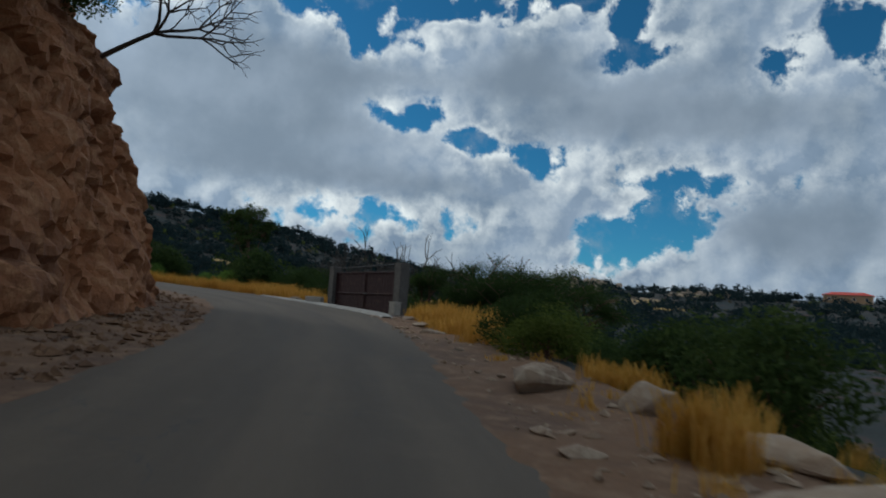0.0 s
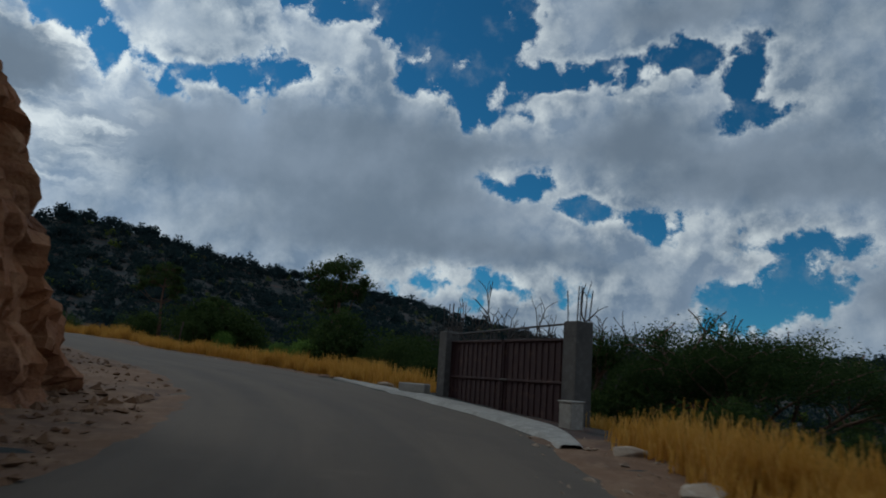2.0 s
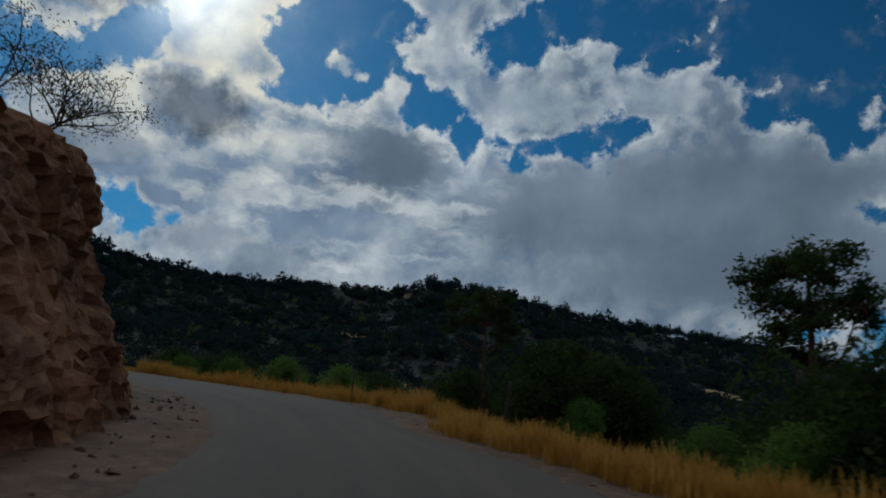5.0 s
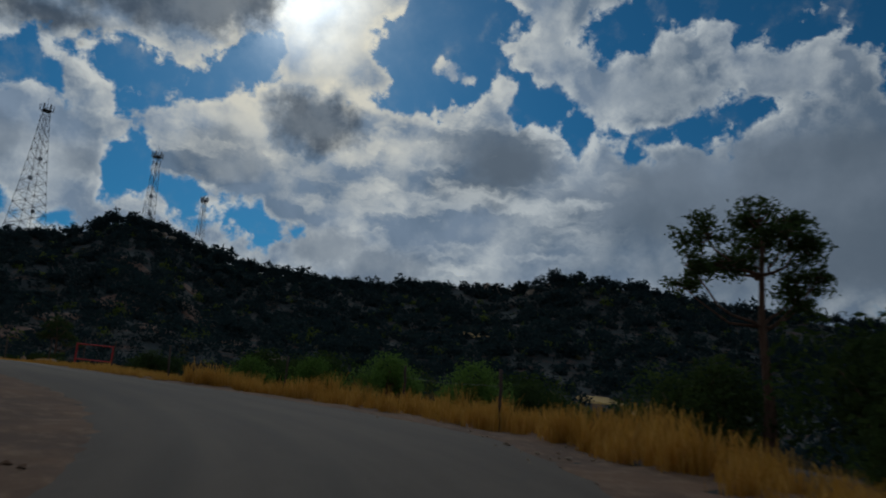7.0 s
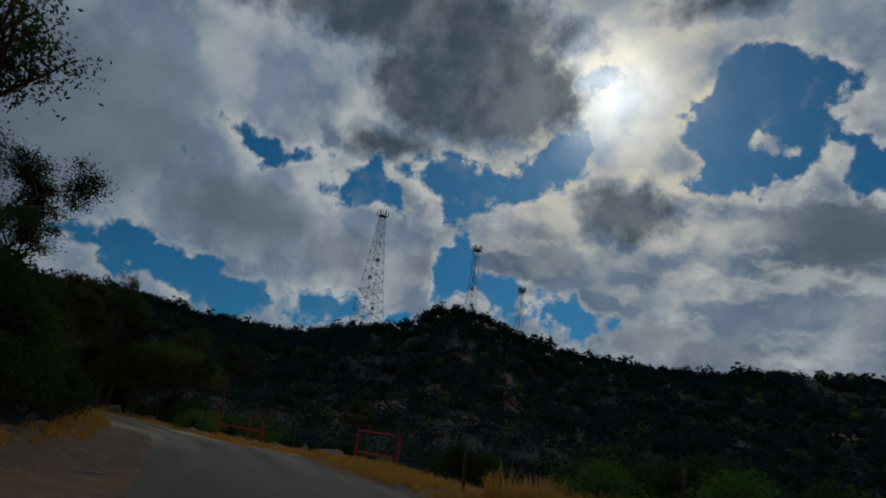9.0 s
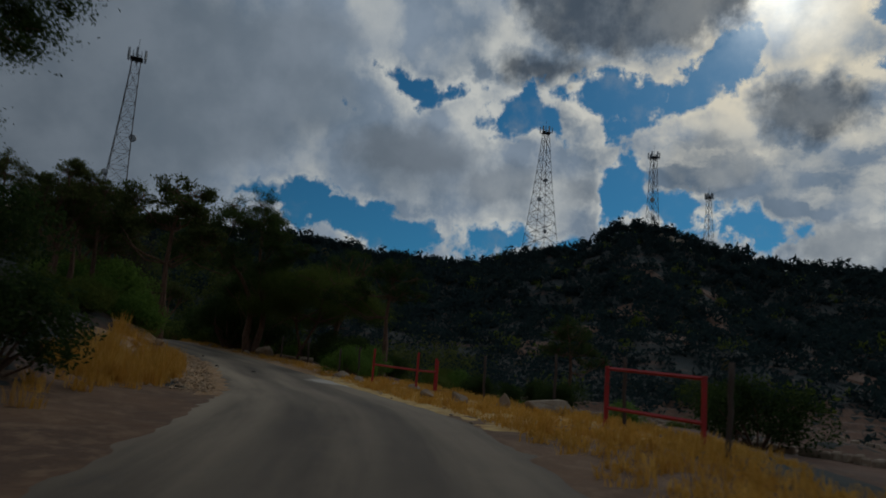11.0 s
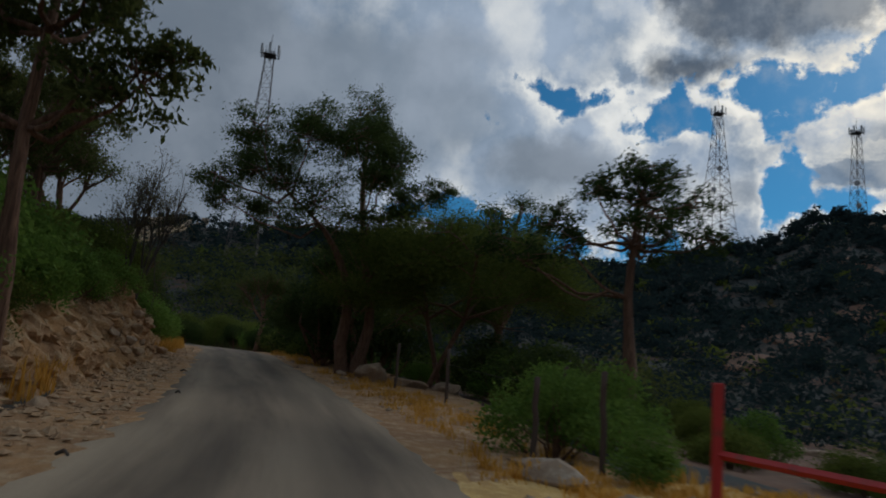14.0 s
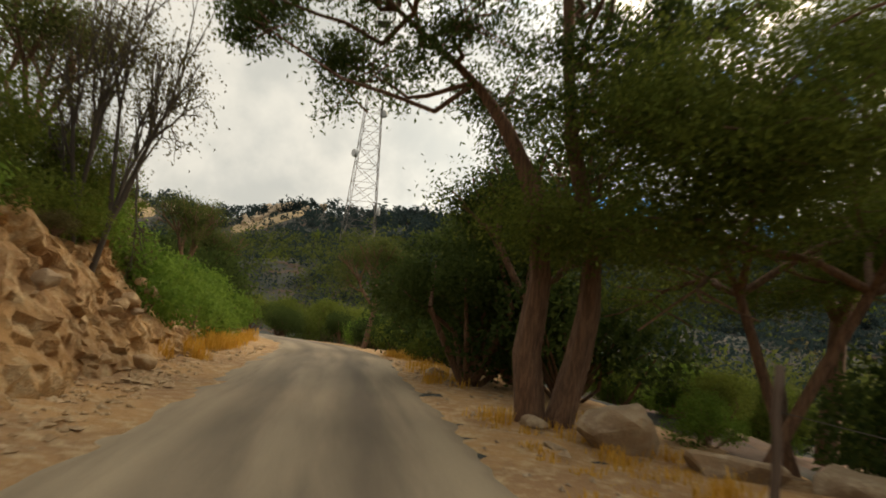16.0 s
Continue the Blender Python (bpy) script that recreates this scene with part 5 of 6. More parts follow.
# ---- shrubs ----
BUSHES = [make_bush("shrub", "dense dark green shrub on the dry slope", 2.6, 3.6, 101, M_LEAF_DARK, 7000, 0.07),
          make_bush("shrub", "round olive green shrub on the dry slope", 2.2, 3.2, 102, M_LEAF_MID, 6500, 0.062),
          make_bush("shrub", "bright green leafy shrub at the roadside", 1.7, 2.2, 103, M_LEAF_FRESH, 5200, 0.05),
          make_bush("shrub", "dry brownish scrub bush", 1.6, 2.4, 104, M_LEAF_DRY, 4000, 0.05, 0.5)]
BUSHES.append(make_bush("thicket", "tall dense dark thicket on the slope", 4.0, 5.2, 105, M_LEAF_DARK, 17000, 0.068))
BUSHES.append(make_bush("thicket", "tall olive green thicket on the slope", 4.2, 5.0, 106, M_LEAF_MID, 15000, 0.064))
PLACED = {k: False for k in range(6)}


def bush(kind, x, y, scale=1.0, turn=0.0):
    m = spot(x, y, turn, scale)
    if PLACED[kind]:
        return copy_thing(BUSHES[kind], m)
    PLACED[kind] = True
    BUSHES[kind].matrix_basis = m
    return BUSHES[kind]


def bush_sl(kind, s, l, scale=1.0, turn=0.0):
    p = at_road(s, l)
    return bush(kind, p.x, p.y, scale, turn)


# single shrubs that stand out
for kind, s, l, sc in ((1, 14.7, 4.6, 0.6), (1, 18.5, 6.6, 0.7), (2, 58.5, 10.2, 1.0), (2, 49.5, 8.4, 0.9), (2, 52.5, 8.9, 0.8), (2, 115.4, 3.8, 0.85), (2, 118.8, 5.4, 0.9), (2, 116.9, 5.6, 0.95),
                       (2, 117.1, 4.6, 0.65), (2, 113.4, 4.2, 0.5), (2, 73.0, 10.5, 1.1), (2, 77.0, 10.0, 1.2), (2, 80.5, 9.0, 1.0), (2, 84.0, 8.0, 0.9), (2, 131.8, 6.2, 0.6), (2, 127.5, 8.0, 1.0),
                       (2, 150.0, -5.0, 1.4), (2, 146.0, -5.6, 1.2), (2, 153.5, -4.5, 1.3), (0, 139.5, 4.9, 1.25), (0, 142.5, 4.8, 1.2), (0, 136.6, 5.4, 1.1), (1, 145.5, 4.2, 1.0), (0, 148.0, 4.2, 1.1),
                       (1, 121.5, 6.8, 0.7), (0, 123.5, 7.4, 0.7), (1, 126.0, 7.6, 0.7), (0, 128.8, 8.4, 0.8), (0, 88.0, -6.2, 0.6), (0, 90.5, -6.1, 0.6), (3, 93.0, -5.8, 0.6), (0, 85.5, -6.2, 0.6), (1, 82.5, -6.0, 0.5), (0, 95.5, -6.0, 0.6), (0, 104.5, 16.0, 0.9), (1, 107.0, 15.0, 0.8), (0, 97.0, 19.0, 1.3), (2, 106.0, 11.5, 0.8)):
    bush_sl(kind, s, l, sc, (s * 47) % 360)
rngb = np.random.default_rng(7)


def thicket(s_from, s_to, l_from, l_to, n, kinds, lo=0.7, hi=1.25):
    for _ in range(n):
        s, l = rngb.uniform(s_from, s_to), rngb.uniform(l_from, l_to)
        bush_sl(int(rngb.choice(kinds)), s, l, rngb.uniform(lo, hi), rngb.uniform(0, 360))


thicket(2, 13, 7.5, 20, 15, (1, 1, 1, 0, 3), 0.55, 0.85)
thicket(5, 16, 8.5, 18, 14, (5, 5, 5, 4), 0.5, 0.75)
thicket(13, 24, 8.0, 22, 12, (0, 1, 1, 0, 3), 0.5, 0.75)
thicket(24, 42, 11, 22, 17, (0,), 0.6, 1.0)
thicket(72, 96, -9.5, -6.0, 15, (0, 0, 1, 3), 0.45, 0.8)
thicket(40, 62, 10, 20, 18, (0, 0, 1))
thicket(58, 66, 9.5, 17, 8, (0, 0, 1))
thicket(66, 96, 13, 24, 15, (0, 0, 1, 3))
thicket(116, 132, 9.0, 20, 10, (1, 2, 1))
thicket(133, 160, 6.5, 16, 13, (1, 1, 0, 2))
thicket(84, 108, -12, -6.5, 13, (0, 0, 1, 3), 0.7, 1.2)
thicket(112, 128, -9, -6.2, 9, (1, 2, 1), 0.6, 1.0)
thicket(128, 150, -10, -6.0, 13, (1, 2, 1), 0.7, 1.1)
thicket(150, 178, -8, -4.0, 10, (0, 1, 2), 0.8, 1.3)
thicket(28, 40, -22, -9, 6, (0, 1, 3))
thicket(146, 170, 3.4, 8, 10, (1, 2, 1), 0.9, 1.4)
thicket(2, 27, -12.5, -8.6, 10, (0, 0, 1, 3))
thicket(117, 129, -8.0, -6.0, 9, (2, 2, 1), 0.7, 1.1)
thicket(130, 142, -7.6, -5.8, 8, (1, 1, 2), 0.8, 1.1)
for x, y, sc in ((-9.5, 48.2, 1.15), (-7.2, 44.8, 1.0), (-6.6, 49.5, 1.25), (-11.8, 50.8, 1.1), (-4.2, 46.0, 1.2), (-13.5, 53.7, 1.0), (-9.0, 53.0, 1.3), (-79.2, 59.2, 0.6), (-81.4, 58.7, 0.5), (-84.0, 59.8, 0.42), (-84.6, 57.6, 0.4), (-87.2, 56.6, 0.5), (-97.0, 72.5, 1.25),
                 (-16.5, 56.0, 0.8), (-20.0, 57.5, 0.7), (9.5, 37.5, 0.5), (-96.5, 52.0, 0.6),                  (-7.5, 52.0, 1.25), (-4.0, 50.5, 1.2), (-11.0, 56.0, 1.3), (-1.0, 49.0, 1.1),
                 (-121.0, 33.5, 0.7), (-124.0, 29.0, 0.75), (-127.5, 25.0, 0.8), (-118.5, 37.0, 0.8), (-130.0, 19.0, 0.9), (-127.0, 33.0, 1.0), (-134.0, 26.0, 1.1)):
    bush(4, x, y, sc, x * 31 % 360)
for x, y, sc in ((-97.5, 50.2, 0.5), (-101.5, 48.0, 0.5), (-104.8, 45.6, 0.55), (-98.0, 55.0, 0.7), (-103.0, 52.0, 0.75), (-108.0, 47.0, 0.75), (-112.0, 43.0, 0.7), (-106.0, 56.0, 0.8), (-112.0, 50.0, 0.8), (-117.0, 44.0, 0.8),
                 (-82.5, 40.0, 0.55), (-83.4, 41.2, 0.5), (-81.2, 42.0, 0.42), (-85.5, 39.2, 0.5), (-79.5, 40.6, 0.5), (-93.0, 35.6, 0.55), (-95.4, 33.8, 0.55), (-99.6, 32.4, 0.55),
                 (-131.0, 24.5, 1.15), (-134.5, 20.5, 1.4), (-136.5, 25.5, 1.5), (-137.5, 15.0, 1.3), (-141.0, 20.5, 1.7), (-139.5, 10.5, 1.3), (-144.0, 14.5, 1.8), (-128.5, 29.5, 1.0), (-143.0, 26.5, 1.6),
                 (-115.5, 21.0, 0.9), (-112.8, 23.4, 0.8), (-118.0, 17.0, 1.0), (-109.5, 45.5, 0.75), (-113.5, 42.5, 0.8), (-117.5, 47.5, 1.0), (-112.0, 51.0, 1.0), (-106.0, 49.5, 0.7), (-121.0, 52.0, 1.1)):
    bush(5, x, y, sc, x * 53 % 360)
young = make_bush("juniper_tree", "dense dark young juniper beside the road edge", 6.0, 4.2, 107, M_LEAF_DARK, 26000, 0.06, 0.35)
stand(tagged(young, category="tree"), -104.4, 39.9, 30)
for s, l, sc in ((115.5, -5.6, 1.0), (117.4, -5.5, 1.1), (119.2, -5.9, 1.3), (121.2, -5.6, 1.1), (123.0, -5.9, 1.2), (125.5, -5.7, 1.0), (118.0, -6.2, 1.5), (122.0, -6.4, 1.5), (137.0, -4.9, 1.3), (140.0, -4.7, 1.3), (143.0, -4.6, 1.2)):
    bush_sl(2, s, l, sc, s * 61 % 360)
BANK_TOP = curve((108, 0.7), (113, 0.9), (118, 1.25), (126, 1.75), (131, 2.2), (138, 1.8), (145, 1.1), (152, 0.7))
for kind, s, l, sc in ((2, 116.0, -5.3, 0.9), (1, 118.4, -5.2, 0.8), (2, 120.6, -4.9, 0.85), (2, 123.2, -4.8, 0.8), (1, 125.6, -4.8, 0.8), (2, 128.0, -4.7, 0.8), (1, 130.2, -4.8, 0.75), (1, 132.6, -4.8, 0.85), (2, 135.2, -5.0, 0.9),
                       (2, 122.0, -5.9, 1.0), (1, 127.0, -6.0, 1.0), (1, 133.6, -5.9, 1.0), (3, 117.2, -4.7, 0.4), (3, 124.4, -4.4, 0.4), (3, 131.4, -4.3, 0.4), (3, 137.0, -4.8, 0.5)):
    copy_thing(BUSHES[kind], Matrix.LocRotScale(at_road(s, l, BANK_TOP(s) - 0.1), Euler((0, 0, s * 1.9)), (sc, sc, sc)))
for s, l, sc in ((124.0, -6.2, 0.7), (127.5, -6.0, 0.75), (131.0, -6.0, 0.85), (134.0, -5.8, 0.9), (136.6, -5.9, 0.75), (133.0, -7.6, 1.1), (128.5, -7.8, 1.0)):
    copy_thing(BUSHES[5], Matrix.LocRotScale(at_road(s, l, BANK_TOP(s) + 0.1), Euler((0, 0, s * 2.3)), (sc, sc, sc)))
bush_sl(0, 16.2, 4.8, 0.5, 40)
for s, l, sc in ((131.0, -6.2, 1.25), (133.2, -6.2, 1.3), (128.6, -6.4, 1.2), (135.0, -5.9, 1.2)):
    bush_sl(1, s, l, sc, s * 37 % 360)
thicket(50, 84, -18, -8.5, 9, (0, 1, 3))

# scrub rooted in the rock face
for kind, s, l, dz, sc in ((0, 9.0, -7.6, 6.4, 0.7), (3, 12.0, -7.4, 5.4, 0.55), (0, 14.5, -7.7, 6.8, 0.75), (0, 17.5, -7.6, 7.2, 0.7), (3, 19.5, -7.0, 6.0, 0.45), (0, 21.0, -7.9, 8.2, 0.7), (3, 7.0, -7.0, 4.4, 0.6), (0, 24.0, -8.0, 8.8, 0.6)):
    p = at_road(s, l, dz)
    copy_thing(BUSHES[kind], Matrix.LocRotScale(p, Euler((radians(12), 0, radians(s * 40))), (sc, sc, sc)))


# ---- bare patches on the far slopes ----
BARE = []


def slope_place(az_, g):
    """A place on the hills: its bearing from the middle of the walk, and its share of the way to the skyline."""
    R = g * float(np.interp(az_, HILLS[:, 0], HILLS[:, 2]))
    return HUB[0] - math.sin(radians(az_)) * R, HUB[1] + math.cos(radians(az_)) * R


def bare_patches(name, places, mat, label, seed):
    """Ragged sheets of open ground lying on the slope, joined."""
    V, F = [], []
    for az_, g, r in places:
        x0, y0 = slope_place(az_, g)
        BARE.append((x0, y0, r))
        n0, rings, spokes = len(V), 6, 26
        pts = []
        for i in range(rings + 1):
            for k in range(spokes):
                a = k * math.tau / spokes
                rr = r * i / rings * (1 + 0.35 * noise.noise((math.cos(a) * 1.6 + x0, math.sin(a) * 1.6 + y0, seed)))
                pts.append((x0 + math.cos(a) * rr, y0 + math.sin(a) * rr * 0.66))
        P = np.array(pts)
        Z = height(P[:, 0], P[:, 1])
        for m, ((px, py), z) in enumerate(zip(pts, Z)):
            V.append((px, py, z + (0.35 if m < rings * spokes else -0.8)))
        for i in range(rings):
            for k in range(spokes):
                k2 = (k + 1) % spokes
                F.append((n0 + i * spokes + k, n0 + i * spokes + k2, n0 + (i + 1) * spokes + k2, n0 + (i + 1) * spokes + k))
    return tagged(mesh_object(name, V, F, mat), label, "ground", kind="stuff")


bare_patches("red_soil_patches", [(73, 0.6, 9), (67, 0.76, 8), (80, 0.5, 7), (68.5, 0.66, 10), (66.5, 0.6, 8), (77, 0.55, 7), (60, 0.45, 8), (72, 0.78, 7), (79, 0.62, 6), (64, 0.5, 7), (70, 0.5, 6)], M_FIELD, "open patches of reddish soil on the hillside", 3.0)
bare_patches("dry_grass_patches", [(44, 0.7, 8), (38, 0.42, 7), (30, 0.22, 7), (34, 0.3, 6), (27, 0.3, 6), (29, 0.36, 6), (36, 0.36, 5), (24, 0.24, 5), (32, 0.4, 6), (2, 0.5, 8), (-6, 0.6, 9), (-14, 0.7, 9), (-20, 0.55, 8), (-24, 0.8, 8), (-28, 0.65, 9), (-10, 0.85, 7),
                                   (12, 0.62, 8)], M_STRAW, "patches of golden dry grass between the scrub", 5.0)
bare_patches("open_slope", [(128, 0.85, 26), (122, 0.7, 20), (118, 0.9, 14), (134, 0.7, 20), (126, 0.5, 14), (-18, 0.9, 17), (-23, 0.8, 16), (-14, 0.8, 12), (-27, 0.9, 14), (-20, 0.65, 12)], M_SLOPE, "open dry slopes of pale earth with rocks", 7.0)


# ---- scrub on the far hills, joined ----
def scrub(name, n, seed, mat, r_lo, r_hi, per, az_lo, az_hi, g_lo, g_hi, label):
    rng = np.random.default_rng(seed)
    az = np.radians(rng.uniform(az_lo, az_hi, n))
    far = np.interp(np.degrees(az), HILLS[:, 0], HILLS[:, 2])
    R = far * np.sqrt(rng.uniform(g_lo ** 2, g_hi ** 2, n))
    x, y = HUB[0] - np.sin(az) * R, HUB[1] + np.cos(az) * R
    s_, l, _ = road_sl(np.stack([x, y], 1))
    patch = wobble(x, y, 26.0, 4.0) + 0.5 * rng.normal(size=n)
    field = (l > 8) & (l < 75) & (s_ > 90) & (s_ < 134)
    bare = (np.degrees(az) > 112) & (np.degrees(az) < 140) & (R > 0.45 * far) & (rng.random(n) < 0.5)
    bare |= (np.degrees(az) < -7) & (rng.random(n) < 0.5)
    bare |= (np.degrees(az) > 18) & (np.degrees(az) < 42) & (R < 0.42 * far) & (rng.random(n) < 0.7)
    for bx, by, br in BARE:
        bare |= (np.hypot(x - bx, (y - by) * 1.5) < br) & (rng.random(n) < 0.6)
    ok = ~bare & (np.abs(l) > 17) & (patch > -0.75) & (~field | (rng.random(n) < 0.03))
    x, y, R, off = x[ok], y[ok], R[ok], np.abs(l[ok])
    z = height(x, y)
    r = rng.uniform(r_lo, r_hi, len(x)) * np.where(rng.random(len(x)) < 0.12, 1.5, 1.0)
    v = rng.normal(size=(len(x), per, 3))
    v /= np.linalg.norm(v, axis=2)[:, :, None]
    v *= (0.5 + 0.55 * rng.random((len(x), per)))[:, :, None]
    v[:, :, 2] = np.abs(v[:, :, 2] + 0.25) * rng.uniform(0.7, 1.5, len(x))[:, None]
    c = np.stack([x, y, z], 1)[:, None, :] + v * r[:, None, None]
    s = np.repeat(np.minimum(r * 0.3, 0.08 + 0.005 * off), per) * rng.uniform(0.6, 1.4, len(x) * per)
    me = leaf_mesh(name, c.reshape(-1, 3), s, mat, rng, 0.2)
    return tagged(new(name, me), label, "scrub", kind="stuff")


scrub("hillside_scrub", 14500, 201, M_LEAF_FAR_HAZED, 1.2, 2.8, 54, -75, 150, 0.10, 0.99, "dark scrub covering the hillsides, haze blue put into its leaf colour")
scrub("hillside_scrub_olive", 1100, 202, M_LEAF_MID, 0.9, 2.0, 60, -75, 150, 0.10, 0.97, "olive scrub scattered over the hillsides")
scrub("hillside_scrub_dry", 600, 203, M_LEAF_DRY, 0.8, 1.5, 50, -75, 150, 0.12, 0.97, "dry brown scrub scattered over the hillsides")
scrub("ridge_trees", 1500, 204, M_LEAF_FAR_HAZED, 1.3, 2.9, 80, -75, 140, 0.96, 1.005, "dark trees along the skyline of the ridge")


# ---- dry grass ----
def grass(name, tufts, seed, label, per=34):
    """Tufts of bent blades. tufts: places with a height each."""
    rng = np.random.default_rng(seed)
    T = np.array(tufts)
    n = len(T) * per
    base = np.repeat(T[:, :3], per, axis=0) + np.c_[rng.normal(size=(n, 2)) * 0.10, np.zeros(n)]
    h = np.repeat(T[:, 3], per) * rng.uniform(0.45, 1.1, n)
    a = rng.uniform(0, math.tau, n)
    lean = np.c_[np.cos(a), np.sin(a), np.zeros(n)] * (h * rng.uniform(0.05, 0.42, n))[:, None]
    a2 = a + rng.uniform(0.8, 2.3, n)
    w = np.c_[np.cos(a2), np.sin(a2), np.zeros(n)] * (0.006 + 0.007 * rng.random(n))[:, None]
    up = np.c_[np.zeros((n, 2)), h]
    m = base + up * 0.6 + lean * 0.35
    t = base + up + lean
    q1 = np.stack([base - w, base + w, m + w * 0.9, m - w * 0.9], 1)
    q2 = np.stack([m - w * 0.9, m + w * 0.9, t + w * 0.5, t - w * 0.5], 1)
    me = quads(name, np.concatenate([q1, q2], 1).reshape(-1, 3), M_GRASS)
    return tagged(new(name, me), label, "grass", kind="stuff")


rngg = np.random.default_rng(17)


def tuft_line(s_from, s_to, l_from, l_to, n, lo, hi, side=1):
    """Places for tufts at random beside the edge of the road."""
    s = rngg.uniform(s_from, s_to, n)
    e = edge_right(s) if side > 0 else edge_left(s)
    l = e + side * rngg.uniform(l_from, l_to, n) ** 1.0
    P = np.array([tuple(at_road(a, b)) for a, b in zip(s, l)])
    z = height(P[:, 0], P[:, 1])
    hh = rngg.uniform(lo, hi, n) * (0.75 + 0.35 * wobble(P[:, 0], P[:, 1], 1.4, 6.0))
    return [(x, y, zz - 0.03, h) for (x, y, _), zz, h in zip(P, z, hh)]


grass("tall_dry_grass", tuft_line(17, 26.5, 0.9, 3.2, 230, 0.5, 1.0) + tuft_line(36, 57, 0.5, 2.4, 560, 0.45, 0.95) + tuft_line(57, 64, 1.6, 3.2, 90, 0.4, 0.8) + tuft_line(62, 84, 0.8, 3.0, 380, 0.6, 1.05)
      + tuft_line(4, 13, 2.8, 4.5, 14, 0.4, 0.7) + tuft_line(5.7, 6.4, 1.3, 1.8, 18, 0.6, 0.95) + tuft_line(10.5, 12.5, 2.3, 3.2, 22, 0.4, 0.7) + tuft_line(33.5, 36.5, 1.6, 3.0, 40, 0.3, 0.6) + tuft_line(27, 33, 2.2, 3.6, 60, 0.3, 0.6), 301, "tall golden dry grass along the road")
grass("verge_dry_grass", tuft_line(94, 114, 0.3, 5.5, 1100, 0.10, 0.34) + tuft_line(114, 132, 0.4, 2.6, 160, 0.12, 0.4) + tuft_line(84, 96, 0.3, 3.5, 260, 0.2, 0.5)
      + tuft_line(-6, 17, 0.8, 3.5, 60, 0.12, 0.3) + tuft_line(136, 150, 0.2, 1.6, 60, 0.25, 0.55), 302, "short yellow dry grass on the verge", 26)
grass("bank_dry_grass", tuft_line(80, 98, 1.2, 2.6, 40, 0.25, 0.55, -1) + tuft_line(99, 113, 1.1, 3.4, 300, 0.45, 0.95, -1) + tuft_line(111, 120, 1.4, 2.6, 110, 0.35, 0.8, -1) + tuft_line(136, 150, 0.7, 2.0, 90, 0.35, 0.75, -1), 303,
      "golden dry grass on the bank")


# ---- stones ----
def make_stone(name, label, m, size, mat, seed, flat=0.6, sub=3):
    """A boulder: a ball broken by noise, with flattened facets."""
    rng = np.random.default_rng(int(seed * 10))
    bm = bmesh.new()
    p = rng.normal(size=(17, 3))
    p = p / np.linalg.norm(p, axis=1)[:, None] * rng.uniform(0.8, 1.12, (17, 1))
    for q in p:
        bm.verts.new((q[0] * size[0], q[1] * size[1], q[2] * size[2]))
    hull = bmesh.ops.convex_hull(bm, input=bm.verts)
    bmesh.ops.delete(bm, geom=[v for v in hull["geom_interior"] if isinstance(v, bmesh.types.BMVert)], context="VERTS")
    bmesh.ops.bevel(bm, geom=bm.edges[:], offset=min(size) * 0.10, segments=1, affect="EDGES")
    bmesh.ops.triangulate(bm, faces=bm.faces[:])
    bmesh.ops.subdivide_edges(bm, edges=bm.edges[:], cuts=1)
    for v in bm.verts:
        v.co += Vector((noise.noise(v.co * 4 + Vector((seed, 0, 0))), noise.noise(v.co * 4 + Vector((0, seed, 0))), noise.noise(v.co * 4 + Vector((0, 0, seed))))) * min(size) * 0.13
    me = bpy.data.meshes.new(name)
    bm.to_mesh(me)
    bm.free()
    me.materials.append(mat)
    ob = new(name, me)
    ob.matrix_world = m
    return tagged(ob, label, "boulder")


def stone_at(s, l, size, mat, seed, label, sink=0.25, turn=0.0, tilt=0.0):
    p = at_road(s, l)
    z = height_at(p.x, p.y)
    return make_stone("boulder", label, pose(p.x, p.y, z + size[2] * (1 - 2 * sink) * 0.8, tilt, 0, turn), size, mat, seed)


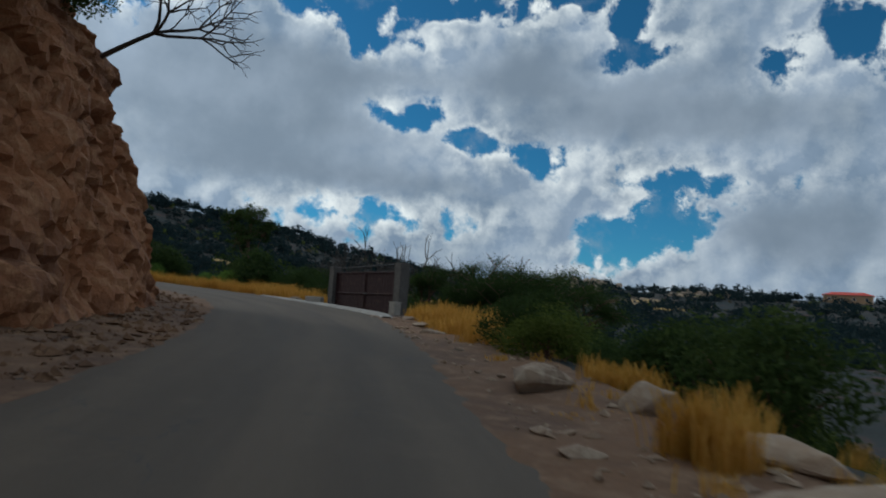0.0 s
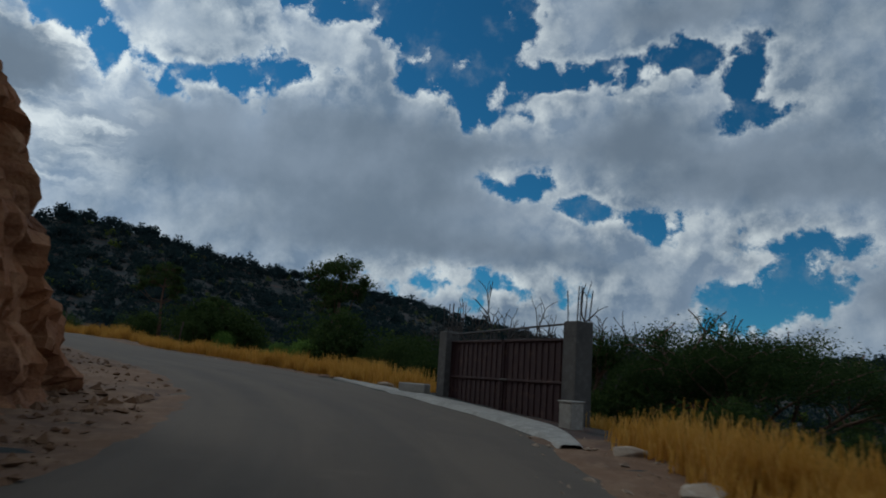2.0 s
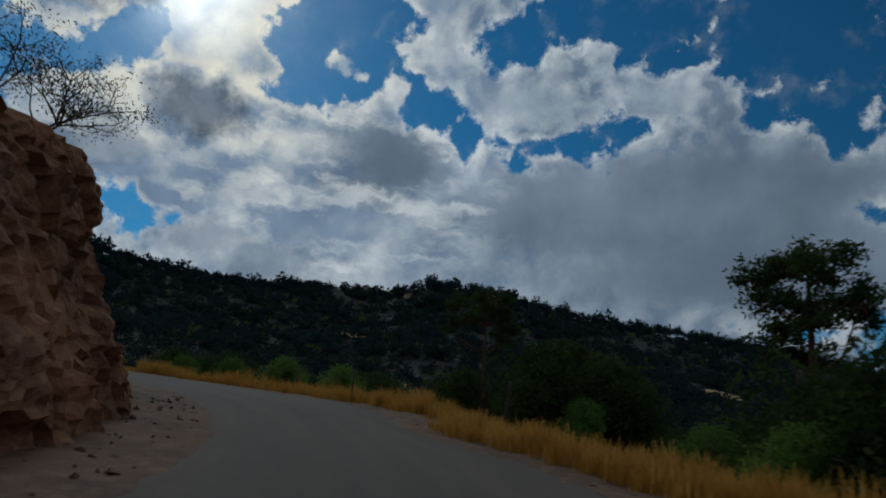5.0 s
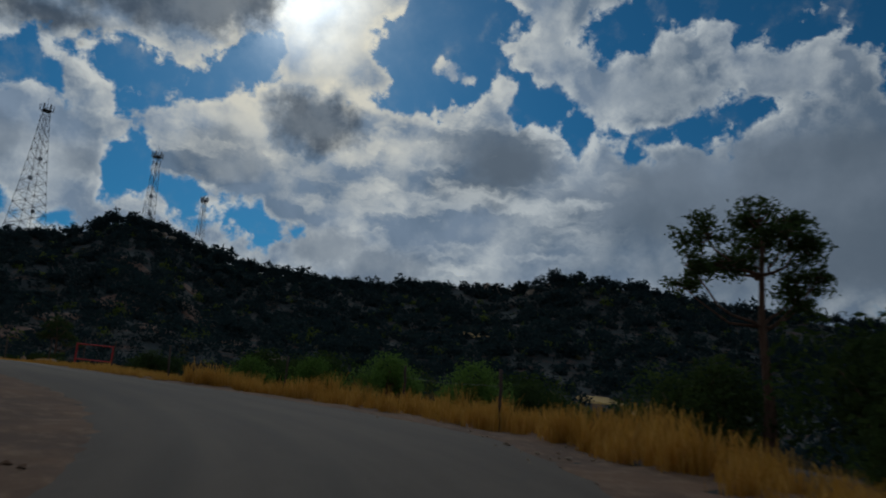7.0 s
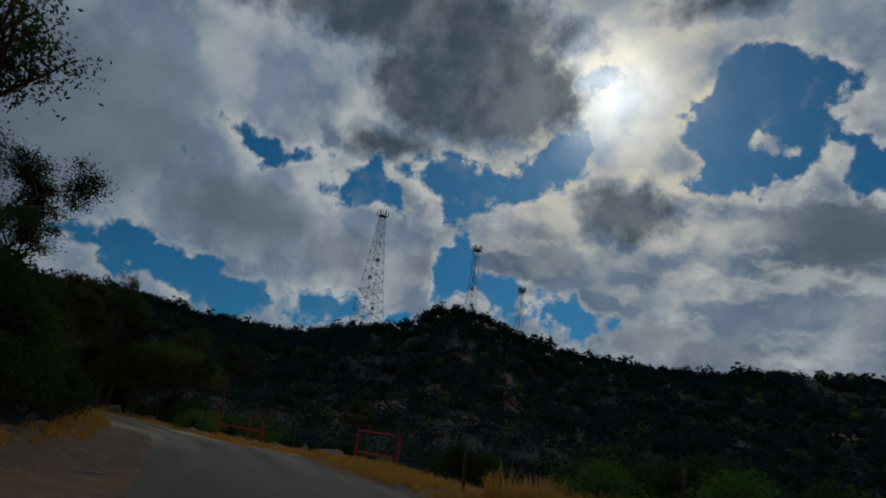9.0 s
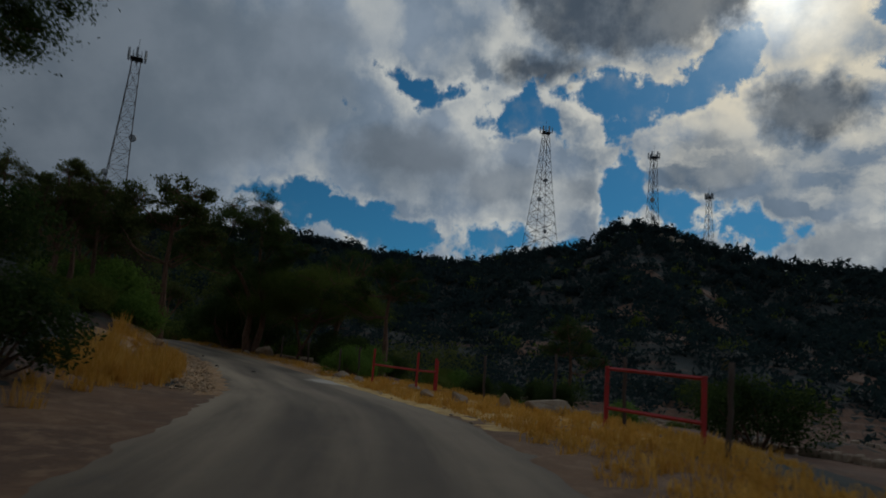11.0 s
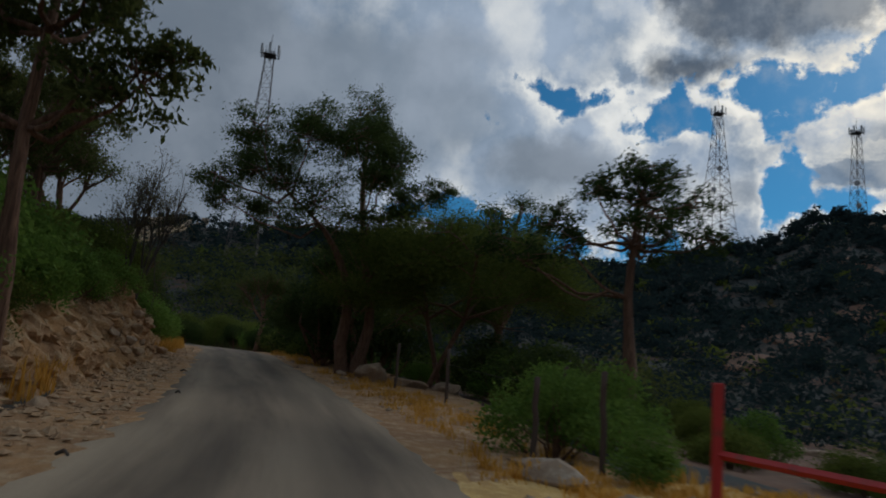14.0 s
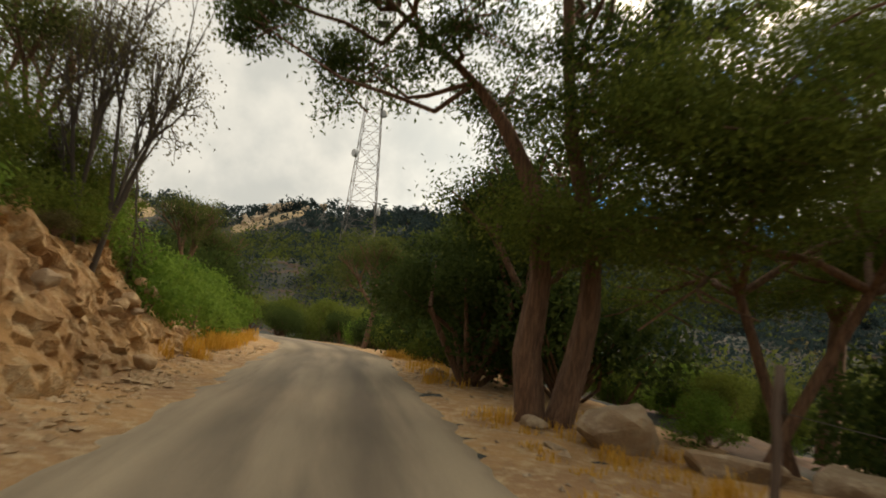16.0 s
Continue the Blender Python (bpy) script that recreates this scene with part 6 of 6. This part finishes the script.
for s, l, size, mat, seed, label, turn in (
        (9.9, 2.75, (1.05, 0.62, 0.3), M_ROCK, 1, "flat pale slab lying on the dirt verge", 60),
        (6.3, 4.3, (1.0, 0.36, 0.2), M_ROCK, 2, "long pale slab at the edge of the slope", 100),
        (8.6, 4.0, (0.55, 0.38, 0.3), M_ROCK, 3, "pale stone on the dirt verge", 10),
        (6.1, 2.2, (0.28, 0.2, 0.09), M_ROCK, 4, "small brown stone at the road edge", 10),
        (7.0, 2.1, (0.2, 0.15, 0.07), M_ROCK, 5, "small brown stone at the road edge", 70),
        (4.4, 3.6, (0.9, 0.5, 0.2), M_ROCK, 6, "flat brown rock on the verge", 30),
        (105.1, 3.6, (0.28, 0.24, 0.22), M_ROCK, 7, "brown stone standing in the dry grass", 30),
        (103.1, 4.0, (0.34, 0.22, 0.34), M_ROCK, 8, "dark upright stone in the dry grass", 80),
        (102.2, 5.0, (0.22, 0.2, 0.4), M_ROCK, 9, "tall stone leaning by the fence post", 10),
        (102.0, 6.4, (0.95, 0.4, 0.35), M_PALEROCK, 10, "pale slab beside the fence", 115),
        (109.2, 4.6, (0.4, 0.3, 0.22), M_PALEROCK, 11, "pale grey stone below the red fence", 0),
        (110.4, 4.2, (0.22, 0.2, 0.14), M_PALEROCK, 12, "pale stone in the dry grass", 50),
        (107.4, 4.6, (0.2, 0.16, 0.1), M_PALEROCK, 13, "pale stone in the dry grass", 20),
        (113.2, 2.9, (0.5, 0.34, 0.24), M_PALEROCK, 14, "white lichened stone beside the shrub", 40),
        (114.3, 3.1, (0.34, 0.3, 0.2), M_PALEROCK, 15, "white lichened stone beside the shrub", 90),
        (111.8, 3.2, (0.3, 0.26, 0.16), M_PALEROCK, 16, "pale stone at the road edge", 10),
        (129.9, 3.9, (0.85, 0.62, 0.48), M_ROCK, 17, "large brown boulder by the juniper", 20),
        (128.8, 5.0, (0.8, 0.5, 0.36), M_ROCK, 18, "long brown boulder beside the verge", 110),
        (128.2, 6.2, (0.7, 0.45, 0.3), M_ROCK, 19, "low brown boulder in a row by the verge", 60),
        (131.2, 3.1, (0.3, 0.2, 0.18), M_ROCK, 20, "brown stone among the juniper's roots", 60),
        (129.5, 2.9, (0.22, 0.16, 0.09), M_ROCK, 21, "small stone on the sandy verge", 0),
        (140.0, 2.7, (0.4, 0.3, 0.26), M_ROCK, 22, "grey stone at the far road edge", 0),
        (138.6, 2.6, (0.3, 0.22, 0.2), M_ROCK, 23, "grey stone at the far road edge", 70),
        (121.8, -4.3, (0.3, 0.25, 0.24), M_PALEROCK, 24, "stone set in the earth bank", 0),
        (36.2, 4.7, (0.35, 0.25, 0.15), M_PALEROCK, 25, "pale stone in the grass beside the apron", 0),
        (25.0, 4.1, (0.4, 0.3, 0.13), M_PALEROCK, 26, "pale stone at the road edge", 40),
        (22.5, 3.7, (0.5, 0.3, 0.14), M_PALEROCK, 27, "pale flat stone at the road edge", 80),
        (19.5, 3.2, (0.45, 0.3, 0.12), M_PALEROCK, 28, "pale flat stone at the road edge", 10)):
    stone_at(s, l, size, mat, seed * 3.7, label, turn=turn)


rngs = np.random.default_rng(77)
for k in range(34):
    s = rngs.uniform(113, 140)
    foot = float(np.interp(s, [108, 113, 118, 126, 132, 140], [-4.3, -3.7, -3.3, -3.1, -3.1, -3.4]))
    tall_ = float(np.interp(s, [108, 113, 118, 126, 132, 138, 145], [0.7, 0.9, 1.25, 1.75, 2.15, 1.8, 1.1]))
    u = rngs.uniform(0.05, 0.85)
    p = at_road(s, foot - 1.3 * u ** 1.2 + 0.02, tall_ * u)
    r = rngs.uniform(0.09, 0.26)
    make_stone("stone", "brown stone set in the earth bank", pose(p.x, p.y, p.z, rngs.uniform(-40, 40), 0, rngs.uniform(0, 360)), (r, r * rngs.uniform(0.6, 0.9), r * rngs.uniform(0.4, 0.8)), M_CLOD if k % 3 else M_ROCK, 900 + k)


def gravel(name, areas, seed, mat, label):
    """Loose stones: small broken lumps lying on the ground, joined."""
    rng = np.random.default_rng(seed)
    shape = np.array([(1, 0, 0), (-1, 0, 0), (0, 1, 0), (0, -1, 0), (0, 0, 1), (0, 0, -0.6)], float)
    tri = np.array([(0, 2, 4), (2, 1, 4), (1, 3, 4), (3, 0, 4), (2, 0, 5), (1, 2, 5), (3, 1, 5), (0, 3, 5)])
    P, Z = [], []
    for s0, s1, l0, l1, n, lo, hi in areas:
        s, l = rng.uniform(s0, s1, n), rng.uniform(l0, l1, n)
        p = np.array([tuple(at_road(a, b)) for a, b in zip(s, l)])
        P.append(np.c_[p[:, :2], height(p[:, 0], p[:, 1]) + 0.04, lo + (hi - lo) * rng.random(n) ** 3])
    P = np.concatenate(P)
    n = len(P)
    v = shape[None] * (1 + 0.45 * rng.normal(size=(n, 6, 3)) * 0.6) + 0.2 * rng.normal(size=(n, 6, 3))
    a = rng.uniform(0, math.tau, n)
    c, s_ = np.cos(a)[:, None], np.sin(a)[:, None]
    x, y = v[:, :, 0] * c - v[:, :, 1] * s_, v[:, :, 0] * s_ + v[:, :, 1] * c
    v = np.stack([x, y * 0.8, v[:, :, 2] * 0.55], 2) * P[:, None, 3:4] + P[:, None, :3]
    f = (tri[None] + 6 * np.arange(n)[:, None, None]).reshape(-1, 3)
    return tagged(mesh_object(name, v.reshape(-1, 3), f, mat, smooth=False), label, "gravel", kind="stuff")


gravel("cliff_rubble", [(8, 30, -5.4, -3.0, 900, 0.02, 0.16), (-6, 10, -5.4, -3.2, 250, 0.02, 0.12), (30, 62, -5.0, -2.4, 420, 0.02, 0.12)], 401, M_DIRT, "loose brown rubble below the cliff")
gravel("bank_rubble", [(99, 116, -4.6, -2.8, 900, 0.02, 0.13), (114, 134, -3.7, -2.4, 1300, 0.015, 0.12), (134, 146, -3.8, -2.4, 300, 0.02, 0.10)], 402, M_CLOD, "loose pale stones and clods below the bank")
gravel("verge_stones", [(2, 27, 1.9, 4.6, 420, 0.02, 0.12), (40, 70, 3.5, 7.0, 260, 0.015, 0.09), (95, 116, 2.0, 6.0, 320, 0.015, 0.10), (118, 146, 1.8, 4.5, 520, 0.015, 0.10)], 403, M_ROCK, "loose stones on the road verge")


def outcrops(name, places, seed, label):
    """Weathered pale rocks in heaps on the far slopes, joined."""
    rng = np.random.default_rng(seed)
    bm = bmesh.new()
    for az_, g, n, spread_, big_ in places:
        x0, y0 = slope_place(az_, g)
        for _ in range(n):
            x, y = x0 + rng.normal() * spread_, y0 + rng.normal() * spread_ * 0.7
            r = big_ * rng.uniform(0.35, 1.0)
            vs = bmesh.ops.create_icosphere(bm, subdivisions=1, radius=r, matrix=Matrix.Translation((x, y, height_at(x, y) + r * 0.2)))["verts"]
            for v in vs:
                v.co += Vector(rng.normal(size=3)) * r * 0.22
    me = bpy.data.meshes.new(name)
    bm.to_mesh(me)
    bm.free()
    me.materials.append(M_PALEROCK)
    return tagged(new(name, me), label, "rocks", kind="stuff")


outcrops("slope_rocks", [(118, 0.97, 26, 7, 2.4), (124, 0.9, 20, 10, 1.8), (-18.5, 0.98, 26, 6, 3.2), (-10, 0.8, 14, 14, 1.4), (-24, 0.75, 24, 14, 1.6), (-17, 0.88, 22, 9, 2.2), (-28, 0.9, 16, 8, 2.2), (42, 0.98, 16, 6, 2.6), (70, 0.97, 12, 5, 2.0), (0, 0.9, 12, 12, 1.5)], 404,
         "weathered pale rocks on the far slopes")


# ---- fences ----
def fence_post(s, l, tall, label, mat=None, lean=0.0, turn=0.0, wide=0.09, dz=None):
    p = at_road(s, l)
    z = height_at(p.x, p.y) if dz is None else dz
    n = 6
    pts = [Vector((0.014 * math.sin(i * 2.3 + s), 0.01 * math.sin(i * 1.7 + l), tall * i / n - 0.3 * (i == 0))) for i in range(n + 1)] + [Vector((0, 0, tall - 0.01))]
    ob = pole("fence_post", pts, wide / 2, mat or M_WOODPOST, None, 7)
    for v in ob.data.vertices[-7:]:
        v.co = (0.014 * math.sin(n * 2.3 + s), 0.01 * math.sin(n * 1.7 + l), tall + 0.01)
    ob.matrix_world = pose(p.x, p.y, z, lean, 0, turn)
    return tagged(ob, label, "post", "fence posts along the valley side")


for s, l, tall, lean, turn in ((67.6, 6.6, 1.5, 0, 0), (74.2, 8.6, 1.5, 2, 30), (58.9, 7.4, 1.6, 13, 60), (80.5, 7.6, 1.5, 2, 100), (87.0, 5.6, 1.5, 3, 10), (93.0, 5.4, 1.5, 2, 200),
                               (98.2, 6.4, 1.6, 1, 0), (103.4, 7.2, 1.75, 0, 0), (106.5, 6.2, 1.6, 1, 40), (114.0, 3.9, 1.35, 2, 10), (114.9, 3.3, 1.2, 2, 60), (117.9, 5.2, 1.4, 1, 80), (122.9, 4.4, 1.4, 2, 0),
                               (126.3, 3.9, 1.4, 0, 0), (131.0, 7.2, 1.5, 6, 40)):
    fence_post(s, l, tall, "weathered dark wooden fence post in dry grass", lean=lean, turn=turn)


def red_fence(ends, rails, label, tall):
    """Red-painted steel posts with rails between them."""
    p0 = at_road(*ends[0])
    t = thing("red_fence", Matrix.Translation((p0.x, p0.y, height_at(p0.x, p0.y))), label, "fence")
    base = Vector(t.matrix_world.translation)
    feet = []
    for s, l in ends:
        p = at_road(s, l)
        feet.append(Vector((p.x, p.y, height_at(p.x, p.y))) - base)
    for f, h in zip(feet, tall):
        box_part("post", Matrix.Translation(f + Vector((0, 0, h / 2 - 0.15))), (0.085, 0.085, h + 0.3), M_REDPAINT, t, 0.006)
    for i, j, z in rails:
        bm = bmesh.new()
        beam(bm, feet[i] + Vector((0, 0, z)), feet[j] + Vector((0, 0, z)), 0.08, 4)
        part("rail", bm, M_REDPAINT, t)
    return t


red_fence([(111.0, 3.5), (109.0, 4.6), (108.4, 5.1), (108.0, 5.0)], [(0, 1, 0.78), (1, 3, 0.78)], "red painted steel fence on the verge", (1.4, 1.45, 1.3, 1.2))
red_fence([(97.6, 5.6), (95.6, 6.6)], [(0, 1, 1.3), (0, 1, 0.45)], "red painted steel gate frame in dry grass", (1.35, 1.35))

for a, b, za, zb in ((67.6, 74.2, 1.1, 1.1), (98.2, 103.4, 1.2, 1.3), (103.4, 106.5, 1.3, 1.2), (117.9, 122.9, 1.0, 1.0), (122.9, 126.3, 1.0, 1.0)):
    L = {67.6: 6.6, 74.2: 8.6, 98.2: 6.4, 103.4: 7.2, 106.5: 6.2, 117.9: 5.2, 122.9: 4.4, 126.3: 3.9}
    pa, pb = at_road(a, L[a]), at_road(b, L[b])
    pa.z, pb.z = height_at(pa.x, pa.y) + za, height_at(pb.x, pb.y) + zb
    bm = bmesh.new()
    mid = (pa + pb) / 2 - Vector((0, 0, 0.06))
    beam(bm, pa, mid, 0.008, 4)
    beam(bm, mid, pb, 0.008, 4)
    me = bpy.data.meshes.new("fence_wire")
    bm.to_mesh(me)
    bm.free()
    me.materials.append(M_STEEL)
    tagged(new("fence_wire", me), "thin rusty wire strung between fence posts", "wire")


def terrace_wall(s_from, s_to, l, seed):
    """A low dry wall of rough stones along a terrace."""
    bm = bmesh.new()
    rng = np.random.default_rng(seed)
    s = s_from
    p0 = at_road(s_from, l)
    z0 = height_at(p0.x, p0.y)
    while s < s_to:
        w = rng.uniform(0.2, 0.5)
        p = at_road(s, l + 0.4 * math.sin(s * 0.35 + seed))
        z = height_at(p.x, p.y)
        add_box(bm, pose(p.x - p0.x, p.y - p0.y, z - z0 + 0.1 + 0.08 * rng.random(), rng.uniform(-8, 8), rng.uniform(-8, 8), rng.uniform(0, 60) + 100), (w, 0.3, 0.36 * rng.uniform(0.7, 1.1)), 0.06)
        s += w * 0.95
    me = bpy.data.meshes.new("terrace_wall")
    bm.to_mesh(me)
    bm.free()
    me.materials.append(M_PALEROCK)
    ob = new("terrace_wall", me)
    ob.matrix_world = Matrix.Translation((p0.x, p0.y, z0))
    return tagged(ob, "low pale dry stone wall along a field terrace", "wall", "terrace walls")


for k, l in enumerate((17.0, 22.5, 29.0, 37.0)):
    terrace_wall(98 + k, 130, l, 500 + k)

# ---- far houses ----
def house(x, y, turn, w, d, h, wall, roof, label):
    z = height_at(x, y) - 1.0
    t = thing("house", pose(x, y, z, 0, 0, turn), label, "house")
    box_part("wall", Matrix.Translation((0, 0, h / 2)), (w, d, h), wall, t, 0.05)
    bm = bmesh.new()
    v = [bm.verts.new(c) for c in ((-w / 2 - .7, -d / 2 - .7, h + .003), (w / 2 + .7, -d / 2 - .7, h + .003), (w / 2 + .7, d / 2 + .7, h + .003), (-w / 2 - .7, d / 2 + .7, h + .003),
                                   (-w / 2 + d * 0.35, 0, h + 1.9), (w / 2 - d * 0.35, 0, h + 1.9))]
    for f in ((0, 1, 5, 4), (1, 2, 5), (2, 3, 4, 5), (3, 0, 4), (3, 2, 1, 0)):
        bm.faces.new([v[i] for i in f])
    part("roof", bm, roof, t, "red hipped roof")
    for k in range(4):
        xx = -w / 2 + w * (k + 0.5) / 4
        win = box_part("window", Matrix.Translation((xx, -d / 2 - 0.02, h * 0.55)), (1.5, 0.12, 1.5), M_PALE, t, 0.02)
        box_part("pane", Matrix.Translation((xx, -d / 2 - 0.09, h * 0.55)), (1.2, 0.04, 1.2), M_GLASS_DARK, win, 0.0)
    return t


scrub("olive_scrub", 620, 205, M_LEAF_OLIVE, 1.6, 3.4, 90, 101, 121, 0.36, 0.8, "olive green scrub on the slope beyond the bend")
scrub("valley_scrub", 240, 206, M_LEAF_OLIVE, 1.2, 2.6, 90, 84, 101, 0.3, 0.46, "olive green scrub in the hollow below the road")
shed = thing("shed", pose(-43.2, 79.6, height_at(-43.2, 79.6) - 0.2, 0, 0, 35), "low shed with a rusty brown roof in the scrub", "shed")
box_part("wall", Matrix.Translation((0, 0, 0.9)), (2.8, 2.2, 2.0), M_HOUSEWALL, shed, 0.03)
for side in (-1, 1):
    box_part("roof_sheet", Matrix.Translation((0, side * 0.68, 2.06)) @ Matrix.Rotation(radians(-22 * side), 4, "X"), (3.3, 1.5, 0.05), M_WOODPOST, shed, 0.01)


def road_litter(s, l, size, seed):
    """A broken twig or clod lying on the asphalt."""
    rng = np.random.default_rng(seed)
    p = at_road(s, l)
    V, F = tubes([(Vector((-size, 0, 0.01)), Vector((0, size * 0.12, 0.05)), 0.018, 0.022), (Vector((0, size * 0.12, 0.05)), Vector((size, -size * 0.1, 0.015)), 0.022, 0.012),
                  (Vector((0.2 * size, 0.1 * size, 0.04)), Vector((0.55 * size, 0.4 * size, 0.03)), 0.012, 0.006)], 6)
    ob = mesh_object("twig", V, F, M_DEADWOOD)
    ob.matrix_world = pose(p.x, p.y, p.z + 0.035, 0, 0, rng.uniform(0, 360))
    return tagged(ob, "broken dark twig lying on the asphalt", "twig")


for k, (s, l, size) in enumerate(((112.8, -2.3, 0.16), (110.7, -1.2, 0.15), (125.2, -2.1, 0.15), (119.5, -1.9, 0.12))):
    road_litter(s, l, size * 0.55, 600 + k)

house(216.0, 378.0, -30, 23, 12, 4.6, M_HOUSEWALL, M_ROOFRED, "ochre house with a red roof on the far hill")
wallx, wally = 88.0, 91.0
pw = thing("retaining_wall", pose(wallx, wally, -7.2, 0, 0, -25), "long pale plastered wall across the valley", "wall")
box_part("wall", Matrix.Translation((0, 0, 3.0)), (26, 0.6, 8.0), M_PALE, pw, 0.05)
box_part("coping", Matrix.Translation((0, 0, 7.05)), (26.3, 0.8, 0.12), M_PALE, pw, 0.02)
